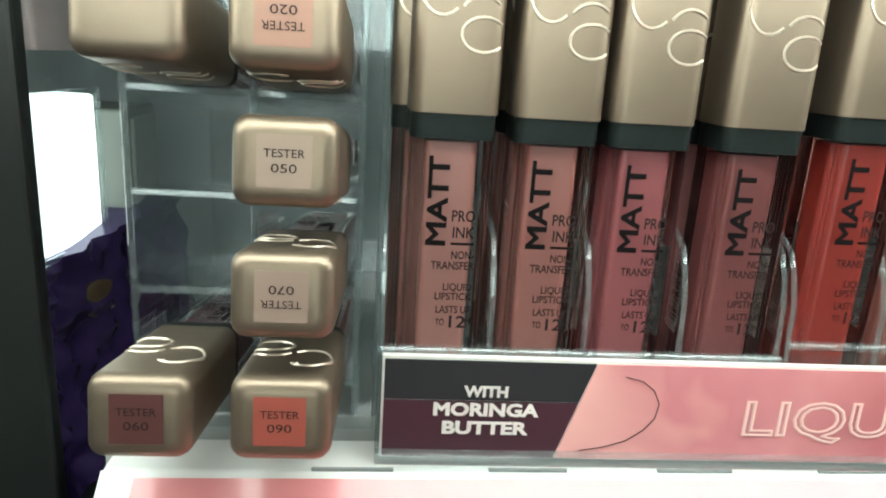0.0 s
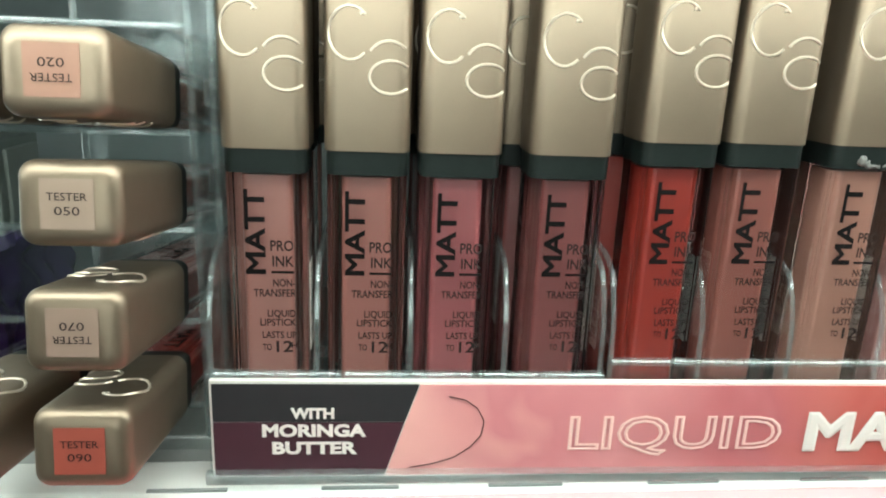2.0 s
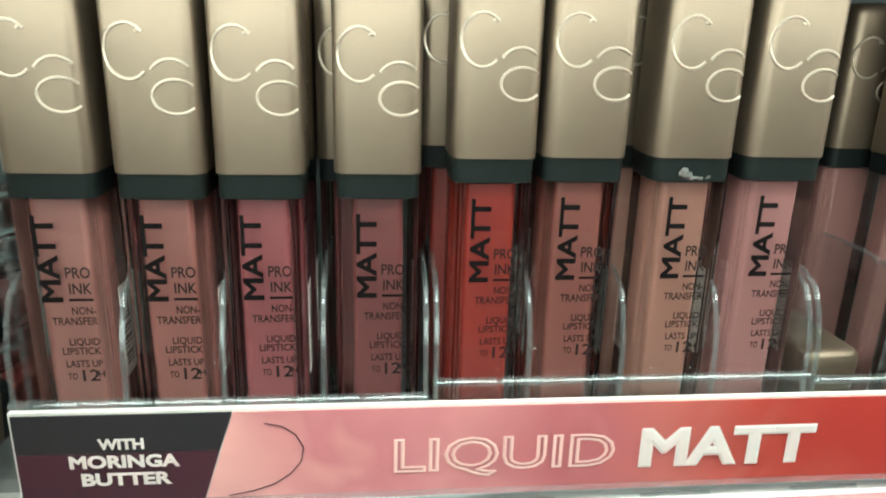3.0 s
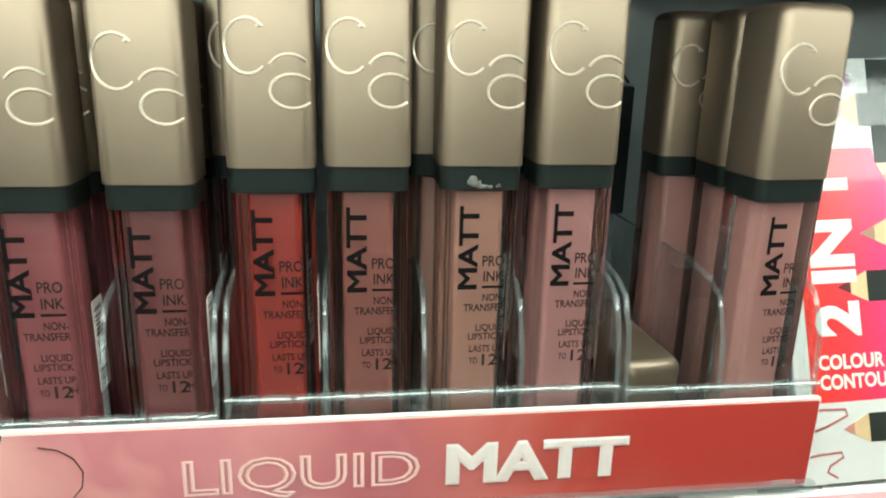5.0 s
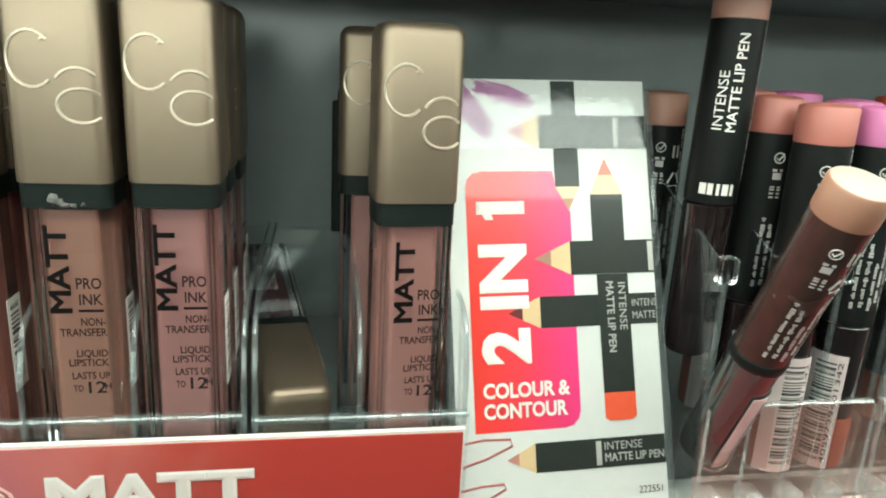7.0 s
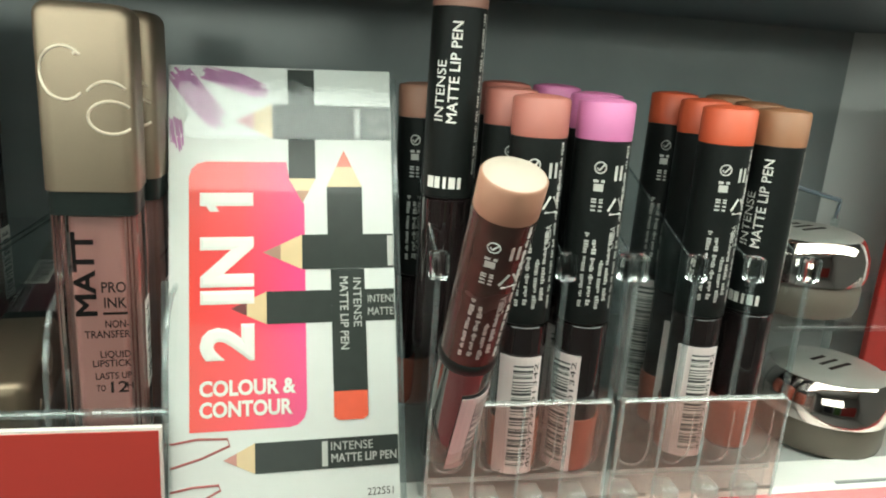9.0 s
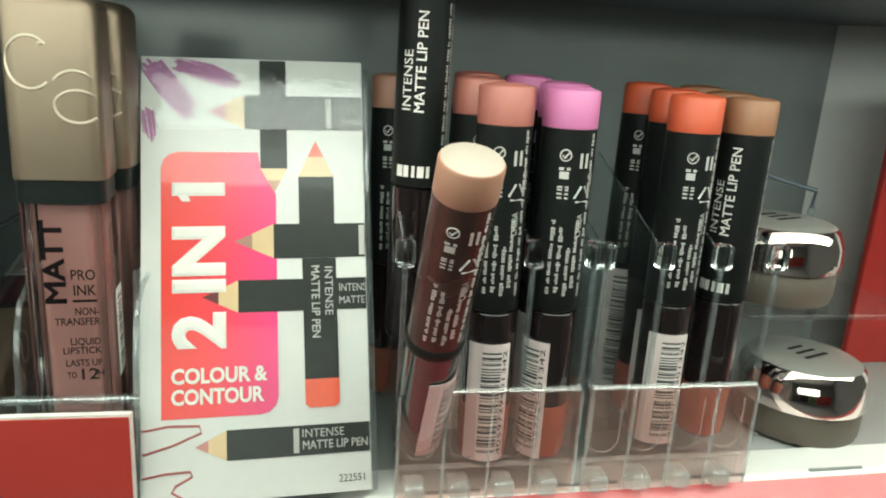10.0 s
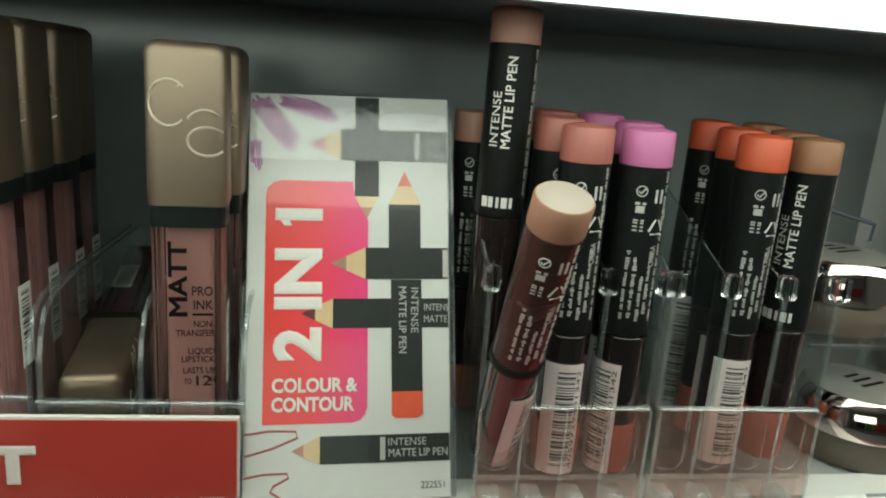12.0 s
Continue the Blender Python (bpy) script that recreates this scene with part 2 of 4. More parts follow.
def plate(points, y0, y1):
    """A flat plate in the x-z plane from an outline, between two depths."""
    bm = bmesh.new()
    a = [bm.verts.new((x, y0, z)) for x, z in points]
    b = [bm.verts.new((x, y1, z)) for x, z in points]
    bm.faces.new(a)
    bm.faces.new(b[::-1])
    n = len(points)
    for i in range(n):
        bm.faces.new((a[i], b[i], b[(i + 1) % n], a[(i + 1) % n]))
    return bm


def fin(points, x0, x1):
    """A flat plate in the y-z plane from an outline, between two x."""
    bm = plate(points, x0, x1)
    for v in bm.verts:
        v.co = Vector((v.co.y, v.co.x, v.co.z))
    return bm


def arc(cx, cz, r, a0, a1, y, n=16):
    return [(cx + r * math.cos(radians(a0 + (a1 - a0) * i / n)), y, cz + r * math.sin(radians(a0 + (a1 - a0) * i / n))) for i in range(n + 1)]


def lettering(text, height, width=0.0, outline=0.0, bold=0.0, depth=0.00008, align="CENTER"):
    """Writing in the built-in font as a bmesh in the x-z plane, facing -y, with capitals of that height; width: fitted to it."""
    c = bpy.data.curves.new("writing", "FONT")
    c.body, c.size, c.align_x, c.resolution_u = text, 1.0, align, 3
    if outline:
        c.fill_mode, c.bevel_depth, c.bevel_resolution = "NONE", outline / height * 0.7, 0
    elif bold:
        c.bevel_depth, c.bevel_resolution = bold, 0
    ob = new("writing", c)
    dg = bpy.context.evaluated_depsgraph_get()
    me = bpy.data.meshes.new_from_object(ob.evaluated_get(dg))
    bpy.data.objects.remove(ob)
    bm = bmesh.new()
    bm.from_mesh(me)
    bpy.data.meshes.remove(me)
    xs = [v.co.x for v in bm.verts]
    k = height / 0.7
    kx = width / (max(xs) - min(xs)) if width else k
    for v in bm.verts:
        v.co = Vector((v.co.x * kx, -v.co.z * (0.25 * k) - (0 if outline else depth), v.co.y * k))
    return bm


def moved(bm, m):
    bmesh.ops.transform(bm, matrix=m, verts=bm.verts[:])
    return bm


# ---- structure ----
# the shelf turns slightly against the wall of the trays
SHELF = pose(0, 0, 0, 0, 0, 0.8)


def place(ob, m):
    ob.matrix_world = m @ ob.matrix_world
    return ob


place(solid("shelf_floor", box(-0.066, 0.60, 0.136, 0.262, 0.022, 0.0355), GREY_SHELF, "grey plastic shelf floor under the trays", kind="structure"), SHELF)
place(solid("shelf_ledge", box(-0.062, 0.60, 0.1235, 0.1358, 0.020, 0.0365, 0.0008), WHITE_LEDGE, "white plastic front ledge of the shelf, brightly lit", kind="structure"), SHELF)
solid("dark_base", box(-0.40, -0.0668, 0.100, 0.262, 0.000, 0.0125), BLACK_COLLAR, "dark base of the next bay", kind="structure")
solid("wall_back", box(-0.40, 0.60, 0.262, 0.275, 0.0, 0.30), DARK_BACK, "dark grey glossy back panel of the display", kind="structure")
solid("upper_shelf", box(-0.40, 0.60, 0.1235, 0.262, 0.1635, 0.20), DARK_TRIM, "slate grey underside of the shelf above", kind="structure")
solid("trim", box(-0.40, 0.60, 0.1235, 0.130, 0.1580, 0.1633, 0.0006), DARK_TRIM, "slate grey edge strip behind the lit diffuser", kind="structure")
solid("rear_diffuser", box(-0.40, 0.60, 0.0872, 0.1232, 0.1585, 0.1640), SOFT_GLOW, "softly glowing rear half of the light strip", "light strip", "structure")
solid("lit_diffuser", box(-0.40, 0.60, 0.0620, 0.0870, 0.1585, 0.1640), STRIP_GLOW, "glowing white light strip under the shelf above", "light strip", "structure")
solid("shelf_fascia", box(-0.40, 0.60, 0.0500, 0.0616, 0.1610, 0.2600, 0.001), FASCIA_RED, "dusty red fascia board of the shelf above", kind="structure")
place(solid("wall_right", box(0.0, 0.012, -0.16, 0.0, 0.0, 0.30), PALE_SIDE, "pale grey side panel of the display", kind="structure"), pose(0.4620, 0.2617, 0, 0, 0, 58))
solid("wall_left", box(-0.40, -0.385, 0.0, 0.2617, 0.0, 0.30), DARK_BACK, "dark side panel of the display", kind="structure")
solid("side_panel", box(0.4425, 0.5300, 0.1985, 0.2015, 0.0356, 0.1400, 0.0006), RED_SIDE, "red side panel beside the jars", kind="structure")
# store behind the camera
solid("cabinet_base", box(-0.40, 0.60, 0.145, 0.275, -0.40, -0.002, 0.002), WALL, "grey cabinet base under the shelf", kind="structure")
solid("floor", box(-0.70, 0.90, -1.30, 0.29, -0.42, -0.40), WALL, "grey store floor", kind="structure")
solid("ceiling", box(-0.70, 0.90, -1.30, 0.29, 0.80, 0.82), surface("ceiling_paint", (0.7, 0.7, 0.68), 0.8, 0, 0.03, 5), "white store ceiling", kind="structure")
solid("wall_south", box(-0.70, 0.90, -1.32, -1.30, -0.40, 0.80), WALL, "grey store wall", kind="structure")
solid("wall_west", box(-0.72, -0.70, -1.30, 0.29, -0.40, 0.80), WALL, "grey store wall", kind="structure")
solid("wall_east", box(0.90, 0.92, -1.30, 0.29, -0.40, 0.80), WALL, "grey store wall", kind="structure")
solid("wall_north", box(-0.70, 0.90, 0.29, 0.31, -0.40, 0.80), WALL, "grey store wall behind the display", kind="structure")
# coloured panels added on the wall across the aisle, for the chrome to mirror
for x0, x1, c0 in ((0.20, 0.80, (0.45, 0.05, 0.045)), (-0.10, 0.16, (0.10, 0.22, 0.06)), (-0.60, -0.16, (0.03, 0.03, 0.035))):
    solid("shop_panel", box(x0, x1, -1.298, -1.28, -0.30, 0.16, 0.005), surface("mirrored_panel_paint", c0, 0.5, 0, 0.2, 8), "coloured panel added across the aisle for the chrome to mirror", kind="structure")

# slots in the ledge, and the printed front below it
SIGN_PINK = ramp_print("pink_print", "X", ((0.0, (0.75, 0.30, 0.30)), (0.45, (0.70, 0.20, 0.22)), (1.0, (0.55, 0.03, 0.04))), (-0.06, 0.45), wave=0.25)
front = thing("shelf_front", SHELF, "pink and red printed front strip in a white frame", "shelf edge", kind="structure")


def slanted(x0, x1, s0, s1, lift, thick):
    """A slab on the slanted front face; s runs down the slope from the ledge."""
    bm = box(x0, x1, 0, thick, -s1, -s0)
    return moved(bm, pose(0, 0.1234 - lift, 0.0365, -52, 0, 0))


part("frame", slanted(-0.062, 0.60, 0.0, 0.07, 0.0, 0.004), WHITE_LEDGE, front)
part("print", slanted(-0.0555, 0.60, 0.0012, 0.066, 0.0003, 0.001), SIGN_PINK, front, "pink print fading to red")
for i in range(14):
    part("slot", box(-0.0215 + i * 0.0362, -0.0050 + i * 0.0362, 0.1238, 0.1246, 0.0360, 0.0368), SLOT, front)

# ---- liquid lipstick tubes ----
W, D = 0.0170, 0.0145


def tube_template(name, label):
    t = thing(name, Matrix(), label, "lipstick")
    cap = part("cap", rounded_prism(W, D, 0.0670, 0.1020, 0.0027, 5, 0.0027), GOLD, t, smooth=True)
    y = -D / 2
    emblem = merge(*[tube([(x, y + 0.0027 - math.sqrt(max(0.0, 0.0027 ** 2 - max(0.0, abs(x) - 0.0058) ** 2)), z) for x, y, z in a], 0.00031, 6)
                     for a in ([(-0.0034 + 0.82 * (p[0] + 0.0034), p[1], p[2]) for p in arc(-0.0034, 0.0892, 0.0049, 44, 314, y)], [(-0.0016, y, 0.0926), (-0.0008, y, 0.0932)], arc(0.0040, 0.0838, 0.0042, 148, 44, y), [(0.0044 + 1.32 * (p[0] - 0.0044), p[1], p[2]) for p in arc(0.0044, 0.0813, 0.0031, 40, 320, y)])])
    part("emblem", emblem, GOLD_RING, cap, "raised polished rings", smooth=True)
    part("collar", rounded_prism(W - 0.0008, D - 0.0008, 0.0622, 0.0671, 0.0022, 4), BLACK_COLLAR, t, smooth=True)
    bottle = part("bottle", rounded_prism(W - 0.0012, D - 0.0012, 0.0, 0.0622, 0.0016, 3), BOTTLE, t, "thick clear plastic bottle")
    bottle.visible_shadow = False
    part("liquid", rounded_prism(0.0102, 0.0066, 0.0040, 0.0615, 0.0012, 3), LIQ["nude pink"], bottle, "coloured liquid inside")
    yf = -(D - 0.0012) / 2 - 0.0001
    part("title", moved(lettering("MATT", 0.0038, 0.0176, bold=0.03), pose(-0.0004, yf, 0.0500, 0, -90, 0)), BLACK_INK, bottle, "black vertical title")
    part("rule", box(0.0008, 0.0054, yf - 0.0001, yf, 0.0416, 0.0421), BLACK_INK, bottle)
    lines = []
    for txt, x, z, h, w in (("PRO", 0.0030, 0.0464, 0.0022, 0.0046), ("INK", 0.0031, 0.0431, 0.0022, 0.0043), ("NON-", 0.0033, 0.0388, 0.0016, 0.0045), ("TRANSFER", 0.0014, 0.0366, 0.0016, 0.0086),
                            ("LIQUID", 0.0027, 0.0322, 0.0015, 0.0058), ("LIPSTICK", 0.0019, 0.0302, 0.0015, 0.0074), ("LASTS UP", 0.0021, 0.0274, 0.0015, 0.0070), ("TO", -0.0004, 0.0247, 0.0014, 0.0018), ("12", 0.0028, 0.0243, 0.0025, 0.0034), ("H", 0.0052, 0.0251, 0.0014, 0.0012)):
        lines.append(moved(lettering(txt, h, w, bold=0.016), pose(x, yf, z)))
    part("small_print", merge(*lines), GREY_INK, bottle, "small dark print")
    note = part("sticker", box(W / 2 - 0.0006, W / 2 - 0.0005, -0.0005, 0.0055, 0.022, 0.042), WHITE_INK, bottle, "white bar code sticker")
    part("bar_code", box(W / 2 - 0.0005, W / 2 - 0.00042, 0.0004, 0.0042, 0.0232, 0.0408), BARCODE, note)
    return t


LIQ = {}
for nm, c in (("nude pink", (0.36, 0.16, 0.135)), ("dusty rose", (0.32, 0.125, 0.105)), ("berry pink", (0.29, 0.082, 0.088)), ("deep mauve red", (0.18, 0.052, 0.050)), ("bright red", (0.27, 0.026, 0.017)),
              ("brick rose", (0.25, 0.085, 0.067)), ("warm nude", (0.36, 0.18, 0.135)), ("soft pink", (0.39, 0.185, 0.172)), ("pale rose", (0.40, 0.195, 0.172)), ("plum", (0.09, 0.025, 0.035))):
    LIQ[nm] = surface(nm.replace(" ", "_") + "_liquid", tuple(0.80 * k for k in c), 0.35, 0, 0.04, 200, coat=0.2, stain=0.06)


def recolour(t, shade):
    for o in t.children_recursive:
        if o.name.split(".")[0] == "liquid":
            o.material_slots[0].link = "OBJECT"
            o.material_slots[0].material = LIQ[shade]


TUBE = tube_template("lipstick_tube", "gold-capped liquid lipstick tube, nude pink, in a clear tray")
YF = 0.1300 + D / 2
# centre x, height of the cap's lower edge, shade, sideways shifts of the tubes behind, small turn
ROW = ((0.0017, 0.1082, "nude pink", (-0.0035, -0.002, 0.001), 0.5), (0.0217, 0.1082, "dusty rose", (-0.0005, 0.001, -0.001), -0.4), (0.0402, 0.1083, "berry pink", (0.0005, -0.001, 0.001), 0.6),
       (0.0627, 0.1086, "deep mauve red", (-0.0045, -0.003, -0.004), 0.0), (0.0854, 0.1118, "bright red", (-0.0055, -0.004, -0.005), 1.0), (0.1037, 0.1122, "brick rose", (0.0005, 0.001, 0.000), -0.5),
       (0.1261, 0.1124, "warm nude", (-0.0050, -0.004, -0.003), 0.4), (0.1457, 0.1128, "soft pink", (0.0000, 0.0005, -0.0008), 0.0), (0.1921, 0.1100, "pale rose", (0.0012, -0.0060), 5.0))
first = True
for x, zc, shade, shifts, turn in ROW:
    for k, dx in enumerate((0.0, *shifts)):
        m = pose(x + dx, YF + 0.0166 * k - (0.0008 if shade == "pale rose" else 0), zc - 0.0670, 0, 0, turn if k == 0 else -0.2 * turn)
        if first:
            t, first = TUBE, False
            t.matrix_world = m
        else:
            t = copy_thing(TUBE, m)
        recolour(t, shade)
        for o in list(t.children_recursive) if k else ():
            if o.name.split(".")[0] in ("title", "rule", "small_print"):
                bpy.data.objects.remove(o)
        tagged(t, "gold-capped liquid lipstick tube, %s, standing in clear tray" % shade, "lipstick", "tubes in the trays")
# dried smear on the collar of the warm nude tube
smear = bmesh.new()
for x, z, r, flat in ((0.1243, 0.1094, 0.0011, 0.9), (0.1252, 0.1088, 0.0010, 0.7), (0.1264, 0.1083, 0.0011, 0.5), (0.1276, 0.1082, 0.0008, 0.5), (0.1293, 0.1086, 0.0005, 0.8)):
    bmesh.ops.create_icosphere(smear, subdivisions=3, radius=1.0, matrix=Matrix.Translation((x, 0.1303, z)) @ Matrix.Diagonal((r, 0.0004, r * flat, 1)))
for v in smear.verts:
    v.co.z += 0.0005 * noise.noise(v.co * 1500)
    v.co.x += 0.0004 * noise.noise(v.co * 1300 + Vector((7, 1, 3)))
solid("dried_smear", smear, surface("grey_smear", (0.13, 0.125, 0.115), 0.6, 0, 0.6, 1500, 0.3, stain=0.5), "pale dried smear on a black tube collar", "smear", smooth=True)
# one tube has fallen over in the empty slot, cap towards the front
fallen = copy_thing(TUBE, pose(0.1690, 0.1345, 0.0585, 0, 0, 8) @ pose(0, 0.1020 * math.cos(radians(4)), 0.1020 * math.sin(radians(4)), 94, 0, 0) @ pose(0, 0, 0, 0, 0, 90))
recolour(fallen, "plum")
tagged(fallen, "gold-capped plum lipstick tube fallen backwards in the empty slot", "lipstick", "tubes in the trays")

# ---- clear trays ----
def fin_outline(z0, top):
    return ((0.1290, z0), (0.1290, z0 + 0.022), (0.1297, top - 0.013), (0.1315, top - 0.007), (0.1340, top - 0.0025), (0.1390, top), (0.1500, top + 0.0015), (0.2080, top + 0.0015), (0.2080, z0))


def tray(x0, x1, walls, rim, notch, z0=0.0385):
    t = thing("tube_tray", Matrix(), "clear acrylic tray with dividers holding lipstick tubes", "tray", "trays on the shelf")
    part("floor_plate", box(x0, x1, 0.1290, 0.2080, z0 - 0.0015, z0), CLEAR, t)
    part("front_panel", box(x0, x1, 0.1274, 0.1288, z0, rim), CLEAR, t)
    n = max(2, round((x1 - x0) / notch))
    for i in range(n):
        a, b = x0 + (x1 - x0) * i / n + 0.0002, x0 + (x1 - x0) * (i + 1) / n - 0.0002
        part("rim", box(a, b, 0.1271, 0.1291, rim - 0.0012, rim + 0.0002, 0.0003, 1), CLEAR_EDGE, t, "bright moulded edge")
    part("back_panel", box(x0, x1, 0.2082, 0.2094, z0, 0.086), CLEAR, t)
    for x in walls:
        o = fin_outline(z0, 0.0855)
        d = part("divider", fin(o, x - 0.0006, x + 0.0006), CLEAR, t)
        part("edge", tube([(x, y, z) for y, z in o[1:8]], 0.0006, 6), CLEAR_EDGE, d, "rounded shiny edge", smooth=True)
    return t


tray(-0.0108, 0.0735, (-0.0102, 0.0117, 0.0312, 0.0515, 0.0728), 0.0620, 0.0141)
tray(0.0742, 0.1585, (0.0750, 0.0948, 0.1153, 0.1362, 0.1578), 0.0652, 0.0141)
tray(0.1592, 0.2058, (0.1600, 0.1818, 0.2050), 0.0640, 0.0152)

# ---- sign in front of the trays ----
sign = thing("shelf_sign", Matrix(), "printed shelf sign, dark plum fading from pink to red, white lettering", "sign")
SIGN_RAMP = ramp_print("sign_print", "X", ((0.0, (0.80, 0.46, 0.40)), (0.22, (0.78, 0.42, 0.38)), (0.36, (0.56, 0.21, 0.23)), (0.50, (0.62, 0.26, 0.27)), (0.66, (0.46, 0.14, 0.15)), (0.78, (0.52, 0.15, 0.13)), (0.90, (0.44, 0.065, 0.048)), (1.0, (0.42, 0.042, 0.032))), (0.030, 0.205), wave=0.38)
part("board", box(-0.0098, 0.2046, 0.1254, 0.1268, 0.0388, 0.0612), WHITE_INK, sign, "white edged board")
part("print", plate(((0.0335, 0.0606), (0.0265, 0.0392), (0.2041, 0.0392), (0.2041, 0.0606)), 0.1251, 0.1254), SIGN_RAMP, sign, "pink print fading to red")
part("dark_print", plate(((-0.0093, 0.0606), (-0.0093, 0.0520), (0.0304, 0.0520), (0.0333, 0.0606)), 0.1251, 0.1254), surface("charcoal_print", (0.025, 0.025, 0.027), 0.3, 0, 0.1, 200), sign, "charcoal print")
part("plum_print", plate(((-0.0093, 0.0518), (-0.0093, 0.0392), (0.0263, 0.0392), (0.0303, 0.0518)), 0.1251, 0.1254), surface("plum_print", (0.060, 0.022, 0.032), 0.3, 0, 0.1, 200), sign, "dark plum print")
for txt, z, h, w in (("WITH", 0.0530, 0.0023, 0.0090), ("MORINGA", 0.0488, 0.0027, 0.0216), ("BUTTER", 0.0447, 0.0027, 0.0178)):
    part("lettering", moved(lettering(txt, h, w, bold=0.045), pose(0.0113, 0.1249, z)), WHITE_INK, sign)
part("lettering", moved(lettering("LIQUID", 0.0078, 0.0482, outline=0.00030), pose(0.0899, 0.1249, 0.0455)), surface("pale_pink_ink", (0.8, 0.55, 0.5), 0.4, 0, 0.03), sign, "thin outlined letters")
part("lettering", moved(lettering("MATT", 0.0088, 0.0404, bold=0.05), pose(0.1395, 0.1249, 0.0452)), WHITE_INK, sign, "bold white letters")
turns = ((0.0390, 0.0580), (0.0425, 0.0572), (0.0452, 0.0552), (0.0467, 0.0522), (0.0462, 0.0488), (0.0440, 0.0460), (0.0405, 0.0435), (0.0360, 0.0420), (0.0310, 0.0411))
swirl = [(x + 0.0006, 0.1249, z) for x, z in turns]
part("swirl", tube(swirl, 0.00011, 5), GREY_INK, sign, "thin dark swirl line")
part("code", moved(lettering("222208", 0.0011, 0.0058), pose(0.1985, 0.1249, 0.0399)), WHITE_INK, sign)
part("clear_lip", box(-0.0108, 0.2052, 0.1223, 0.1246, 0.0386, 0.0414, 0.0006), CLEAR_EDGE, sign, "clear lip along the foot")

# ---- testers in their holder ----
SLOPE = -8.5


def sloped(y, z):
    """A turn about the line at that depth and height, lowering what lies behind it."""
    return Matrix.Translation((0, y, z)) @ pose(0, 0, 0, SLOPE, 0, 0) @ Matrix.Translation((0, -y, -z))


holder = thing("tester_holder", Matrix(), "clear acrylic holder with two columns of tester compartments", "holder")
for x in (-0.0640, -0.0382, -0.0158, -0.0112):
    w = part("upright", box(x - 0.0007, x + 0.0007, 0.1470, 0.2150, 0.0360, 0.1560), CLEAR, holder)
    part("edge", box(x - 0.0007, x + 0.0007, 0.1458, 0.1470, 0.0360, 0.1560, 0.0004, 1), CLEAR_EDGE, w)
for z in (0.0510, 0.0722, 0.0936, 0.1150, 0.1366):
    for a, b in ((-0.0632, -0.0390), (-0.0374, -0.0166)):
        w = part("compartment_floor", moved(box(a, b, 0.1470, 0.2000, z - 0.0012, z), sloped(0.109, z)), CLEAR, holder)
        part("edge", moved(box(a, b, 0.1458, 0.1470, z - 0.0014, z + 0.0002, 0.0003, 1), sloped(0.109, z)), CLEAR_EDGE, w)
part("base", box(-0.0640, -0.0112, 0.1400, 0.2150, 0.0362, 0.0400, 0.0006), CLEAR, holder)
part("back", box(-0.0640, -0.0112, 0.2151, 0.2165, 0.0400, 0.1560), CLEAR, holder)
for x, z, yf, up, shade, lab, num, rgb in ((-0.0265, 0.1224, 0.1085, False, "warm nude", "peach", "020", (0.27, 0.135, 0.09)), (-0.0265, 0.1010, 0.1090, False, "nude pink", "beige", "050", (0.27, 0.19, 0.14)),
                                           (-0.0265, 0.0796, 0.1060, True, "soft pink", "beige pink", "070", (0.27, 0.18, 0.135)), (-0.0265, 0.0584, 0.1040, True, "bright red", "orange red", "090", (0.34, 0.065, 0.04)),
                                           (-0.0495, 0.1224, 0.1085, False, "plum", "plain gold", "", None), (-0.0495, 0.0584, 0.1040, True, "plum", "dark plum", "060", (0.09, 0.022, 0.018))):
    t = copy_thing(TUBE, sloped(yf, z) @ pose(x, yf + 0.1020, z, 90, 0, 0) @ pose(0, 0, 0, 0, 0, 180 if up else 0))
    recolour(t, shade)
    tagged(t, "gold-capped tester tube with %s end label in clear holder" % lab, "lipstick", "testers in the holder")
    if rgb:
        s = part("end_label", moved(box(-0.0043, 0.0043, -0.00006, 0.0, -0.0042, 0.0042), pose(0, 0, 0.1021, -90, 0, 0)), surface(lab.replace(" ", "_") + "_label", tuple(0.78 * c for c in rgb), 0.45, 0, 0.03, 300), t, "%s paper label" % lab)
        wr = merge(moved(lettering("TESTER", 0.0013, 0.0064), pose(0, 0, 0.0006)), moved(lettering(num, 0.0014, 0.0040), pose(0, 0, -0.0018)))
        part("print", moved(wr, pose(0, 0, 0.1022, -90, 0, 180 if num in ("070", "060", "090", "020") and (num == "020") != up and num != "070" else 0)), GREY_INK, s)

# ---- card sign for the lip pens ----
card = thing("card_sign", Matrix.Translation((0.2017, 0.1620, 0.1341)) @ pose(0, 0, 0, -20.2, 0, 0) @ pose(0, 0, 0, 0, -1.9, 0), "white printed card, red pink block, drawn pens, in clear sleeve", "sign")
part("board", box(0.0, 0.0512, 0.0, 0.0006, -0.1030, 0.0), PAPER, card, "white card")


def shape(points, lift, thick=0.00012):
    """A printed shape on the card, in millimetres right of and above its upper left corner."""
    return plate([(x / 1000, z / 1000) for x, z in points], -lift, -lift + thick)


